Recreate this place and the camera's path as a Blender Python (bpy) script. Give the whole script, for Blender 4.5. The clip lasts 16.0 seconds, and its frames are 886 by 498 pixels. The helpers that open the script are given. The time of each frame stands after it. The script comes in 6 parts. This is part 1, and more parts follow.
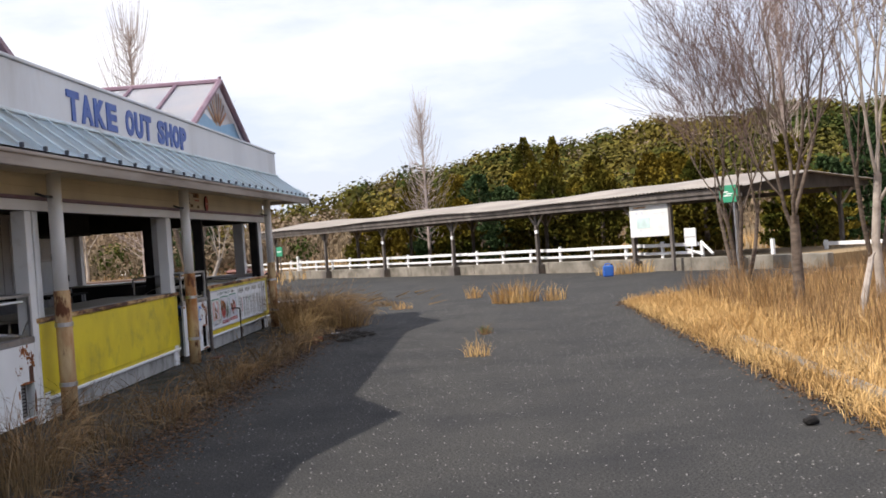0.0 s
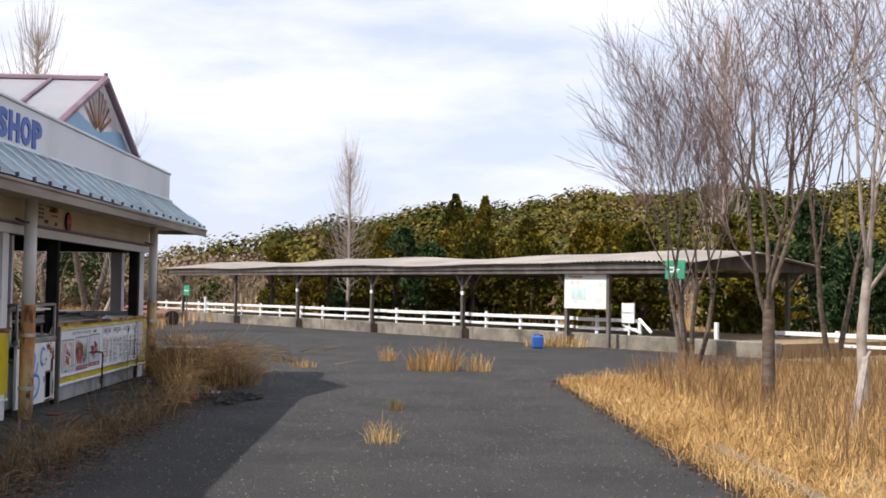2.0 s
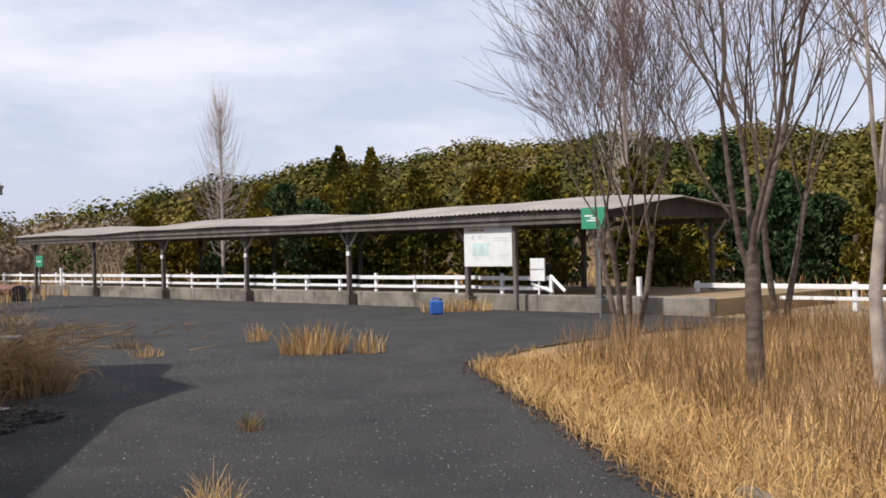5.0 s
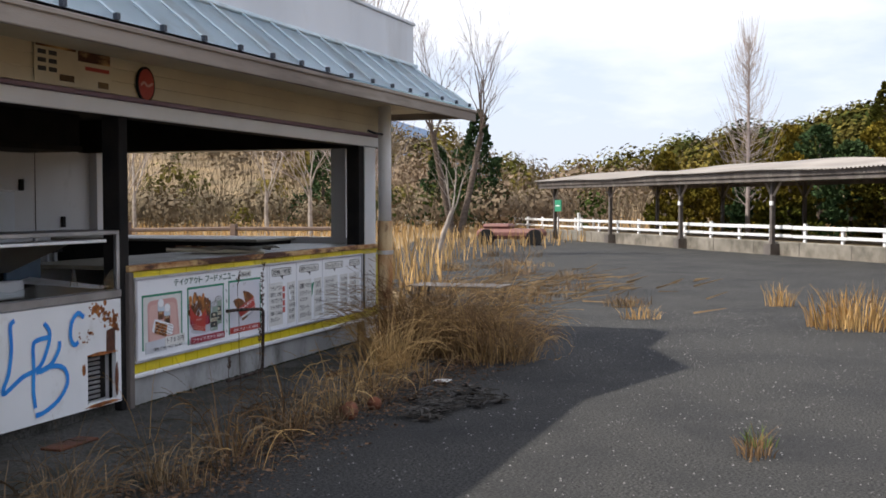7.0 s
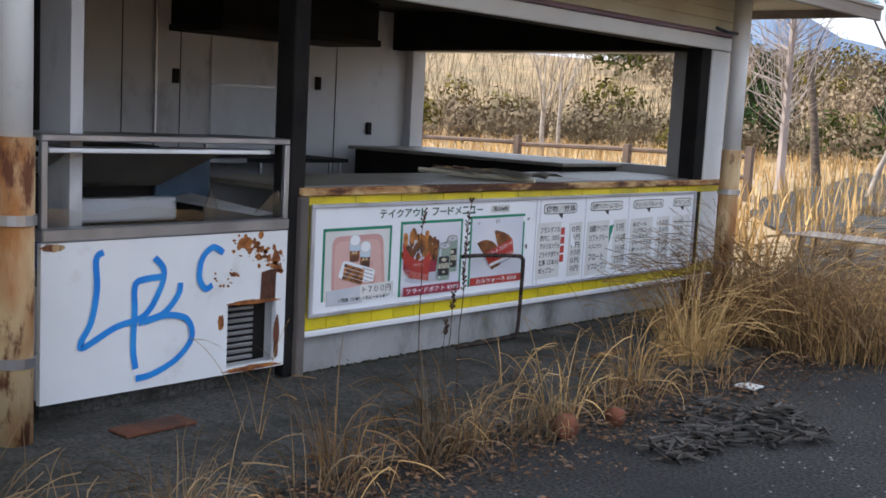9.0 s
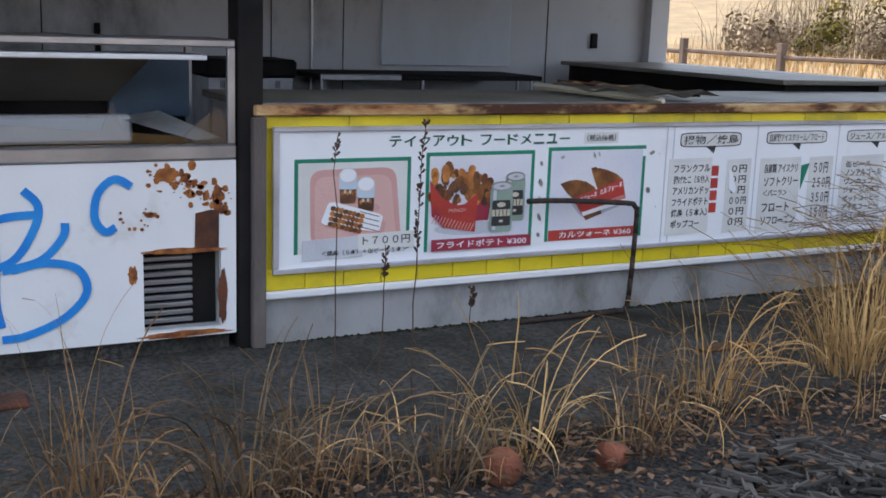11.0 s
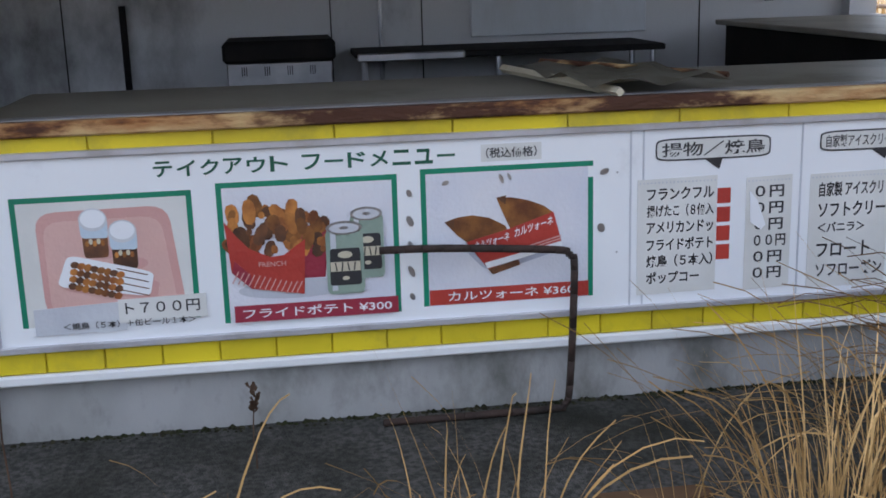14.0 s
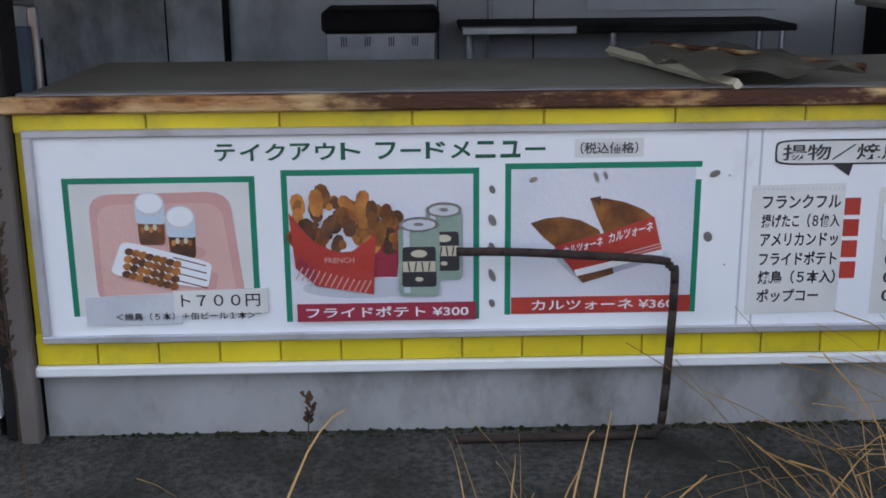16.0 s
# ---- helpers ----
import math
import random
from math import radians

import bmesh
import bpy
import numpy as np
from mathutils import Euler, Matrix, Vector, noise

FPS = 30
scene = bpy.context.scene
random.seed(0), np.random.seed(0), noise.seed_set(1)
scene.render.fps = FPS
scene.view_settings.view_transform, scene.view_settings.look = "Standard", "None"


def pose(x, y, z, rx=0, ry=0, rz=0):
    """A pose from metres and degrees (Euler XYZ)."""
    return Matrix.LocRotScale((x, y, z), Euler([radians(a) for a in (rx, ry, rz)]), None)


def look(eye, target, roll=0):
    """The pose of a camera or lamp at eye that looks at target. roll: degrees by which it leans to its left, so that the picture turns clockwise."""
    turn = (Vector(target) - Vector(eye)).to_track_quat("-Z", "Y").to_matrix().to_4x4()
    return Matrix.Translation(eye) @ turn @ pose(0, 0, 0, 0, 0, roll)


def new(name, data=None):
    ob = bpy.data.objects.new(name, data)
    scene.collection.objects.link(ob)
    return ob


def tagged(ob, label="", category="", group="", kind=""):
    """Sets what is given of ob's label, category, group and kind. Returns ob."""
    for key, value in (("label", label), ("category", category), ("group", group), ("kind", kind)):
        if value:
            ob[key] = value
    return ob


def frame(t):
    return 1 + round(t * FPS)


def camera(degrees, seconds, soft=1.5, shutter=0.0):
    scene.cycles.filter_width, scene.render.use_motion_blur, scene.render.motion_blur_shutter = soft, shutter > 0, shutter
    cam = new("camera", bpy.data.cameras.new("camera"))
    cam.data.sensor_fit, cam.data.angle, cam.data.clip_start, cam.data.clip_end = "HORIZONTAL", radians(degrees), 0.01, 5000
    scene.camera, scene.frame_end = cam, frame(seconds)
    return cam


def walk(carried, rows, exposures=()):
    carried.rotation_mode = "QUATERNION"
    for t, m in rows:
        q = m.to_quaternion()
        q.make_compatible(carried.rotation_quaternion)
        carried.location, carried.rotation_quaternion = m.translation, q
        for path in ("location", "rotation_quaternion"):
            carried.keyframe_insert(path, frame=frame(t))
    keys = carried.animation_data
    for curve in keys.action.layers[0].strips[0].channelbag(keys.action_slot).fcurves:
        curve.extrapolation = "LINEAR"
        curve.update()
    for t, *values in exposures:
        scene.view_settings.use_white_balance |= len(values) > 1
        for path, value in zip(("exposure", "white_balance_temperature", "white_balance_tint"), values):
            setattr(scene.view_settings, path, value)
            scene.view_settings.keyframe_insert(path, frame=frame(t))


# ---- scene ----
# camera: seconds, place, turn
cam = camera(43.1, 16.0, soft=1.7)
ROWS = [
    (0.0, -0.440, 2.604, 1.486, 89.37, 4.14, 2.03),
    (0.5, -0.443, 3.363, 1.486, 89.53, 2.45, 0.59),
    (1.0, -0.411, 4.089, 1.472, 89.69, 3.05, 1.05),
    (1.5, -0.402, 4.810, 1.461, 92.83, 1.13, -0.42),
    (2.0, -0.402, 5.479, 1.455, 92.17, -0.90, -1.89),
    (2.5, -0.392, 6.148, 1.461, 92.14, 0.26, -4.45),
    (3.0, -0.375, 6.856, 1.479, 90.80, 0.53, -6.52),
    (5.5, -0.077, 10.325, 1.516, 89.51, 1.21, -7.56),
    (6.0, -0.098, 11.176, 1.490, 88.11, 3.05, -0.17),
    (6.5, -0.111, 12.023, 1.445, 86.82, 1.39, 11.97),
    (7.0, -0.132, 12.756, 1.417, 87.68, 0.09, 18.94),
    (7.5, -0.196, 13.479, 1.398, 87.43, -1.32, 24.96),
    (8.0, -0.301, 14.156, 1.408, 86.10, -3.01, 30.08),
    (8.5, -0.313, 14.801, 1.424, 84.37, -3.37, 35.48),
    (11.0, -0.402, 17.888, 1.344, 78.47, -1.95, 63.25),
    (11.5, -0.441, 18.407, 1.337, 76.27, -2.81, 65.31),
    (12.0, -0.521, 18.892, 1.332, 76.40, -1.14, 69.97),
    (12.5, -0.658, 19.323, 1.338, 75.83, 0.49, 74.62),
    (13.0, -0.875, 19.660, 1.349, 75.43, 0.17, 78.14),
    (13.5, -1.098, 19.963, 1.351, 77.07, 1.42, 81.53),
    (14.0, -1.320, 20.168, 1.365, 76.34, 1.64, 81.95),
    (14.5, -1.532, 20.224, 1.376, 75.43, -0.14, 84.66),
    (15.0, -1.643, 20.266, 1.373, 74.92, -0.11, 87.78),
    (15.5, -1.659, 20.284, 1.370, 74.15, 0.23, 88.00),
    (16.0, -1.648, 20.298, 1.376, 74.81, 0.46, 88.35),
]
walk(cam, [(t, pose(x, y, z, rx, ry, rz)) for t, x, y, z, rx, ry, rz in ROWS],
     exposures=[(0.0, 0.25, 6400, 12), (3.0, 0.1, 6300, 12), (5.5, -0.14, 6250, 13), (6.5, 0.06, 6350, 11), (8.5, 0.76, 6100, 8), (11.5, 0.88, 5900, 8), (16.0, 0.86, 5950, 8)])

# ---- world and sun ----
SUN_FROM = Vector((-3.3, -1.7, 4.35)).normalized()
world = bpy.data.worlds.new("sky")
scene.world = world
world.use_nodes = True
wn, wl = world.node_tree.nodes, world.node_tree.links
wn.clear()
w_out = wn.new("ShaderNodeOutputWorld")
w_bg = wn.new("ShaderNodeBackground")
w_sky = wn.new("ShaderNodeTexSky")
w_sky.sky_type = "NISHITA"
w_sky.sun_disc = False
w_sky.sun_elevation = math.asin(SUN_FROM.z)
w_sky.sun_rotation = math.atan2(SUN_FROM.x, SUN_FROM.y)
w_sky.air_density, w_sky.dust_density = 1.3, 0.6
w_co = wn.new("ShaderNodeTexCoord")
w_map = wn.new("ShaderNodeMapping")
w_map.inputs["Scale"].default_value = (1.6, 1.6, 5.5)
w_map.inputs["Location"].default_value = (0.35, 0.1, 0.2)
w_noise = wn.new("ShaderNodeTexNoise")
w_noise.inputs["Scale"].default_value = 1.5
w_noise.inputs["Detail"].default_value = 7
w_noise.inputs["Roughness"].default_value = 0.55
w_ramp = wn.new("ShaderNodeValToRGB")
w_ramp.color_ramp.elements[0].position = 0.44
w_ramp.color_ramp.elements[1].position = 0.62
w_mix = wn.new("ShaderNodeMixRGB")
w_mix.inputs["Color2"].default_value = (9.0, 9.0, 9.4, 1)
w_veil = wn.new("ShaderNodeMixRGB")
w_veil.inputs["Fac"].default_value = 0.8
w_veil.inputs["Color2"].default_value = (6.6, 7.1, 8.6, 1)
wl.new(w_co.outputs["Generated"], w_map.inputs["Vector"])
wl.new(w_map.outputs["Vector"], w_noise.inputs["Vector"])
wl.new(w_noise.outputs["Fac"], w_ramp.inputs["Fac"])
wl.new(w_ramp.outputs["Color"], w_mix.inputs["Fac"])
wl.new(w_sky.outputs["Color"], w_veil.inputs["Color1"])
wl.new(w_veil.outputs["Color"], w_mix.inputs["Color1"])
wl.new(w_mix.outputs["Color"], w_bg.inputs["Color"])
wl.new(w_bg.outputs["Background"], w_out.inputs["Surface"])
w_bg.inputs["Strength"].default_value = 0.11
sun = new("sun", bpy.data.lights.new("sun", "SUN"))
sun.data.energy, sun.data.angle, sun.data.color = 5.0, radians(0.8), (1.0, 0.93, 0.82)
sun.matrix_world = look(SUN_FROM * 50, (0, 0, 0))


# ---- materials ----
def mat(name, c1, c2=None, scale=3.0, rough=0.75, metal=0.0, bump=0.15, fine=70.0, stain=None, stain_scale=1.2,
        stain_at=(0.52, 0.72), stretch=(1, 1, 1), isle=0.0, piece=0.0, spec=0.5):
    m = bpy.data.materials.new(name)
    m.use_nodes = True
    n, l = m.node_tree.nodes, m.node_tree.links
    b = n["Principled BSDF"]
    b.inputs["Roughness"].default_value = rough
    b.inputs["Metallic"].default_value = metal
    b.inputs["Specular IOR Level"].default_value = spec
    geo = n.new("ShaderNodeNewGeometry")
    mp = n.new("ShaderNodeMapping")
    mp.inputs["Scale"].default_value = stretch
    l.new(geo.outputs["Position"], mp.inputs["Vector"])
    t1 = n.new("ShaderNodeTexNoise")
    t1.inputs["Scale"].default_value = scale
    t1.inputs["Detail"].default_value = 6
    l.new(mp.outputs["Vector"], t1.inputs["Vector"])
    r1 = n.new("ShaderNodeValToRGB")
    r1.color_ramp.elements[0].position, r1.color_ramp.elements[1].position = 0.36, 0.64
    c2 = c2 or tuple(v * 0.78 for v in c1)
    r1.color_ramp.elements[0].color, r1.color_ramp.elements[1].color = (*c1, 1), (*c2, 1)
    l.new(t1.outputs["Fac"], r1.inputs["Fac"])
    col = r1.outputs["Color"]
    t2 = n.new("ShaderNodeTexNoise")
    t2.inputs["Scale"].default_value = fine
    t2.inputs["Detail"].default_value = 3
    l.new(mp.outputs["Vector"], t2.inputs["Vector"])
    if stain:
        t3 = n.new("ShaderNodeTexNoise")
        t3.inputs["Scale"].default_value = stain_scale
        t3.inputs["Detail"].default_value = 8
        t3.inputs["Roughness"].default_value = 0.65
        l.new(mp.outputs["Vector"], t3.inputs["Vector"])
        r3 = n.new("ShaderNodeValToRGB")
        r3.color_ramp.elements[0].position, r3.color_ramp.elements[1].position = stain_at
        l.new(t3.outputs["Fac"], r3.inputs["Fac"])
        mx = n.new("ShaderNodeMixRGB")
        mx.inputs["Color2"].default_value = (*stain, 1)
        l.new(r3.outputs["Color"], mx.inputs["Fac"])
        l.new(col, mx.inputs["Color1"])
        col = mx.outputs["Color"]
    for amount, kind in ((isle, "isle"), (piece, "piece")):
        if amount:
            src = geo.outputs["Random Per Island"] if kind == "isle" else n.new("ShaderNodeObjectInfo").outputs["Random"]
            mr = n.new("ShaderNodeMapRange")
            mr.inputs["To Min"].default_value, mr.inputs["To Max"].default_value = 1 - amount, 1 + amount
            l.new(src, mr.inputs["Value"])
            hs = n.new("ShaderNodeHueSaturation")
            l.new(mr.outputs["Result"], hs.inputs["Value"])
            l.new(col, hs.inputs["Color"])
            col = hs.outputs["Color"]
    l.new(col, b.inputs["Base Color"])
    if bump:
        bp = n.new("ShaderNodeBump")
        bp.inputs["Strength"].default_value = bump
        bp.inputs["Distance"].default_value = 0.02
        l.new(t2.outputs["Fac"], bp.inputs["Height"])
        l.new(bp.outputs["Normal"], b.inputs["Normal"])
    return m


def clear_glass(name):
    m = bpy.data.materials.new(name)
    m.use_nodes = True
    b = m.node_tree.nodes["Principled BSDF"]
    b.inputs["Transmission Weight"].default_value = 1.0
    b.inputs["Roughness"].default_value = 0.06
    b.inputs["IOR"].default_value = 1.45
    b.inputs["Base Color"].default_value = (0.85, 0.9, 0.92, 1)
    return m


ASPHALT = mat("asphalt", (0.018, 0.018, 0.018), (0.098, 0.094, 0.087), 60, 0.92, bump=0.9, fine=150, stain=(0.028, 0.028, 0.03), stain_scale=0.8, stain_at=(0.42, 0.76), spec=0.25)
CHIP = mat("pale_chips", (0.32, 0.31, 0.29), (0.16, 0.155, 0.15), 9, 0.9)
SOIL = mat("dry_soil", (0.21, 0.15, 0.085), (0.30, 0.21, 0.11), 0.5, 0.95, bump=0.5, fine=20, stain=(0.12, 0.10, 0.05), stain_scale=0.15)
CONCRETE = mat("concrete", (0.045, 0.045, 0.042), (0.108, 0.104, 0.096), 55, 0.92, bump=0.7, fine=130, stain=(0.022, 0.023, 0.017), stain_scale=1.7, stain_at=(0.46, 0.68), spec=0.2)
WALLCONC = mat("weathered_concrete", (0.25, 0.225, 0.19), (0.16, 0.145, 0.12), 1.6, 0.9, bump=0.3, stain=(0.07, 0.06, 0.045), stain_scale=1.3, stain_at=(0.46, 0.7))
CREAM = mat("cream_siding", (0.62, 0.57, 0.43), (0.55, 0.50, 0.38), 2, 0.6, stain=(0.42, 0.36, 0.26), stain_scale=1.0, stain_at=(0.55, 0.85), bump=0.08)
WHITE = mat("white_paint", (0.80, 0.81, 0.82), (0.75, 0.76, 0.77), 2.5, 0.5, stain=(0.46, 0.43, 0.38), stain_scale=2.4, stain_at=(0.6, 0.82), bump=0.05)
GRUBBY = mat("grubby_white", (0.36, 0.36, 0.36), (0.27, 0.27, 0.265), 3.5, 0.75, stain=(0.085, 0.083, 0.07), stain_scale=3.0, stain_at=(0.5, 0.72), bump=0.15, stretch=(1, 1, 0.6))
PARAPET = mat("white_sheet", (0.66, 0.69, 0.73), (0.58, 0.61, 0.65), 0.9, 0.45, stain=(0.48, 0.49, 0.50), stain_scale=0.8, stretch=(1, 1, 0.35), bump=0.04)
BLUEPAINT = mat("blue_letter", (0.035, 0.09, 0.36), (0.06, 0.13, 0.42), 6, 0.5)
ROOFBLUE = mat("pale_blue_roof", (0.66, 0.77, 0.83), (0.56, 0.68, 0.75), 1.5, 0.3, bump=0.05, stain=(0.36, 0.38, 0.36), stain_scale=1.4, stretch=(1, 1, 0.5))
RIBDARK = mat("dark_cap", (0.05, 0.06, 0.08), None, 8, 0.7)
WOODOLD = mat("weathered_fascia", (0.34, 0.30, 0.26), (0.24, 0.20, 0.17), 1.3, 0.85, stretch=(1, 0.3, 3), stain=(0.14, 0.11, 0.09), stain_scale=1.2)
YELLOW = mat("yellow_panel", (0.72, 0.58, 0.015), (0.60, 0.47, 0.015), 2.5, 0.45, stain=(0.30, 0.25, 0.04), stain_scale=3.0, stain_at=(0.52, 0.78), bump=0.06, piece=0.1)
RUST = mat("rusty_paint", (0.58, 0.43, 0.24), (0.34, 0.14, 0.04), 7, 0.85, bump=0.4, fine=40, stain=(0.12, 0.04, 0.015), stain_scale=9, stain_at=(0.52, 0.6), stretch=(1, 1, 0.35))
RUSTRED = mat("orange_rust", (0.40, 0.15, 0.035), (0.15, 0.045, 0.014), 22, 0.9, bump=0.4, fine=60)
PIPEBROWN = mat("dark_pipe", (0.045, 0.026, 0.02), (0.025, 0.017, 0.014), 12, 0.8, bump=0.3)
RUSTDARK = mat("dark_rust", (0.13, 0.045, 0.02), (0.06, 0.025, 0.015), 9, 0.9, bump=0.5, fine=50)
EDGE = mat("rusted_counter_edge", (0.60, 0.42, 0.20), (0.34, 0.13, 0.035), 9, 0.8, bump=0.5, fine=50, stain=(0.07, 0.026, 0.012), stain_scale=4.5, stain_at=(0.45, 0.55), stretch=(1, 0.5, 1.6))
TOP = mat("grimy_counter", (0.23, 0.21, 0.16), (0.30, 0.28, 0.23), 2, 0.45, stain=(0.10, 0.09, 0.05), stain_scale=1.6, bump=0.1)
STEEL = mat("dull_steel", (0.50, 0.50, 0.52), (0.36, 0.36, 0.38), 5, 0.32, 0.85, bump=0.06)
ALU = mat("aluminium_frame", (0.60, 0.60, 0.64), (0.50, 0.50, 0.54), 3, 0.4, 0.5, bump=0.04, stain=(0.36, 0.34, 0.33), stain_scale=3)
# black of sooty parts, also painted where the freezers' insides lie in shade
BLACK = mat("soot_and_shade_black", (0.012, 0.012, 0.013), (0.022, 0.02, 0.019), 4, 0.8, spec=0.12)
INNER = mat("sooty_inner_wall", (0.62, 0.62, 0.63), (0.54, 0.54, 0.55), 1.0, 0.6, stain=(0.06, 0.055, 0.05), stain_scale=0.7, stain_at=(0.54, 0.74), bump=0.05, stretch=(1, 1, 0.6))
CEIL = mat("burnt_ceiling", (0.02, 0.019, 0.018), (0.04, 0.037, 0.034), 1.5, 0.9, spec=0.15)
BOARDWHITE = mat("white_board", (0.84, 0.86, 0.89), (0.80, 0.82, 0.86), 1.2, 0.3, stain=(0.55, 0.56, 0.58), stain_scale=2.3, stain_at=(0.62, 0.9), bump=0.02)
GREEN = mat("green_line", (0.01, 0.23, 0.13), (0.012, 0.19, 0.11), 4, 0.45)
INKGREEN = mat("dark_green_ink", (0.012, 0.10, 0.06), None, 4, 0.5)
INK = mat("black_ink", (0.03, 0.03, 0.035), None, 4, 0.5)
PINK = mat("pink_tray", (0.62, 0.36, 0.33), (0.56, 0.31, 0.29), 3, 0.4)
RED = mat("red_print", (0.47, 0.05, 0.035), (0.36, 0.035, 0.025), 5, 0.45)
MAROON = mat("maroon_band", (0.34, 0.03, 0.06), None, 5, 0.45)
FRIED = mat("fried_brown", (0.42, 0.17, 0.035), (0.17, 0.05, 0.012), 14, 0.6, piece=0.45)
DARKFOOD = mat("dark_brown", (0.075, 0.03, 0.014), (0.15, 0.06, 0.022), 20, 0.6, piece=0.4)
PALEGREY = mat("pale_print", (0.60, 0.62, 0.66), (0.50, 0.52, 0.58), 4, 0.4)
PHOTO = mat("photo_ground", (0.76, 0.76, 0.80), (0.62, 0.64, 0.74), 1.6, 0.35)
CANGREEN = mat("can_green", (0.30, 0.38, 0.32), (0.22, 0.30, 0.25), 8, 0.35)
PAPER = mat("old_paper", (0.72, 0.72, 0.70), (0.64, 0.64, 0.62), 4, 0.8, bump=0.05)
GLASS = clear_glass("dusty_glass")
SPRAY = mat("blue_spray", (0.015, 0.20, 0.66), (0.03, 0.28, 0.72), 8, 0.6)
BARK = mat("bark", (0.15, 0.115, 0.09), (0.075, 0.056, 0.045), 6, 0.9, bump=0.5, fine=40, stretch=(1, 1, 2.5), spec=0.2)
TWIG = mat("twig", (0.17, 0.115, 0.10), (0.11, 0.078, 0.07), 4, 0.85, bump=0, spec=0.12)
BIRCH = mat("pale_bark", (0.40, 0.34, 0.29), (0.26, 0.22, 0.185), 5, 0.85, bump=0.3, fine=30, stain=(0.16, 0.13, 0.11), stain_scale=4)
POPLAR = mat("grey_twig", (0.40, 0.33, 0.30), (0.31, 0.26, 0.24), 2, 0.9, bump=0, spec=0.12)
GOLD = mat("dry_grass", (0.56, 0.37, 0.16), (0.38, 0.225, 0.085), 1.2, 0.8, bump=0, isle=0.4, spec=0.12)
REED = mat("dry_reed", (0.27, 0.17, 0.085), (0.17, 0.10, 0.048), 1.2, 0.85, bump=0, isle=0.45, spec=0.1)
STRAW = mat("brown_weeds", (0.23, 0.16, 0.088), (0.12, 0.08, 0.046), 2.0, 0.85, bump=0, isle=0.5, spec=0.1)
LITTER = mat("leaf_litter", (0.115, 0.068, 0.04), (0.17, 0.105, 0.063), 3, 0.95, bump=0, isle=0.55, spec=0.1)
MOSS = mat("dark_moss", (0.022, 0.026, 0.012), (0.04, 0.038, 0.024), 12, 0.95, bump=0, isle=0.5, spec=0.1)
GREENWEED = mat("green_weed", (0.10, 0.14, 0.03), None, 5, 0.8, bump=0, isle=0.3)
CEDAR = mat("cedar_leaf", (0.062, 0.068, 0.012), (0.16, 0.115, 0.016), 0.35, 0.9, bump=0, isle=0.55, piece=0.25, spec=0.05)
PINE = mat("dark_leaf", (0.028, 0.055, 0.022), (0.05, 0.08, 0.028), 0.3, 0.8, bump=0, isle=0.4, piece=0.2, spec=0.12)
HILLGREEN = mat("hill_wood", (0.034, 0.048, 0.012), (0.14, 0.105, 0.024), 0.07, 0.95, bump=0, isle=0.5, spec=0.05)
HILLBROWN = mat("bare_wood", (0.20, 0.145, 0.10), (0.13, 0.105, 0.065), 0.05, 0.9, bump=0, isle=0.35, spec=0.12)
# distance haze is mixed into the ridge colour as blue
FAR = mat("haze_blue_mountain", (0.10, 0.15, 0.24), (0.12, 0.17, 0.26), 0.002, 1.0, bump=0)
SHEDWOOD = mat("grey_timber", (0.13, 0.11, 0.10), (0.08, 0.068, 0.06), 2.5, 0.9, stretch=(1, 1, 0.4), bump=0.3, stain=(0.19, 0.17, 0.15), stain_scale=2)
SHEDROOF = mat("weathered_corrugate", (0.36, 0.32, 0.28), (0.27, 0.24, 0.215), 0.6, 0.8, bump=0.15, stain=(0.25, 0.22, 0.20), stain_scale=0.5)
FENCEWHITE = mat("fence_white", (0.78, 0.78, 0.78), (0.70, 0.70, 0.70), 3, 0.6, bump=0.05)
FENCEWOOD = mat("brown_fence", (0.16, 0.11, 0.085), (0.10, 0.07, 0.055), 3, 0.9)
SIGNGREEN = mat("green_sign", (0.03, 0.24, 0.13), (0.04, 0.28, 0.16), 3, 0.5)
TEAL = mat("teal_print", (0.58, 0.72, 0.70), None, 4, 0.5)
BLUECAN = mat("blue_plastic", (0.02, 0.09, 0.36), (0.03, 0.12, 0.42), 3, 0.4)
TERRA = mat("terracotta", (0.24, 0.085, 0.045), (0.16, 0.055, 0.03), 14, 0.9, bump=0.4)
REDMACH = mat("faded_red", (0.20, 0.075, 0.06), (0.15, 0.06, 0.05), 3, 0.6, stain=(0.16, 0.08, 0.05))
BLUEDARK = mat("dark_blue_panel", (0.03, 0.06, 0.10), (0.05, 0.09, 0.14), 4, 0.5)
GABLEGLASS = mat("milky_panel", (0.62, 0.60, 0.62), (0.52, 0.54, 0.60), 1.0, 0.25, bump=0.02)
MAUVE = mat("mauve_trim", (0.20, 0.12, 0.16), (0.26, 0.18, 0.22), 4, 0.6)
SKYPANEL = mat("light_blue_panel", (0.22, 0.42, 0.62), (0.26, 0.46, 0.66), 3, 0.5)


# ---- helpers ----
def box(bm, x0, x1, y0, y1, z0, z1, turn=None):
    m = Matrix.Translation(((x0 + x1) / 2, (y0 + y1) / 2, (z0 + z1) / 2))
    if turn:
        m = m @ turn
    return bmesh.ops.create_cube(bm, size=1, matrix=m @ Matrix.Diagonal((x1 - x0, y1 - y0, z1 - z0, 1)))


def soft_box(x0, x1, y0, y1, z0, z1, r=0.006, turn=None):
    bm = bmesh.new()
    box(bm, x0, x1, y0, y1, z0, z1, turn)
    bmesh.ops.bevel(bm, geom=bm.edges[:], offset=r, segments=1, affect="EDGES")
    return bm


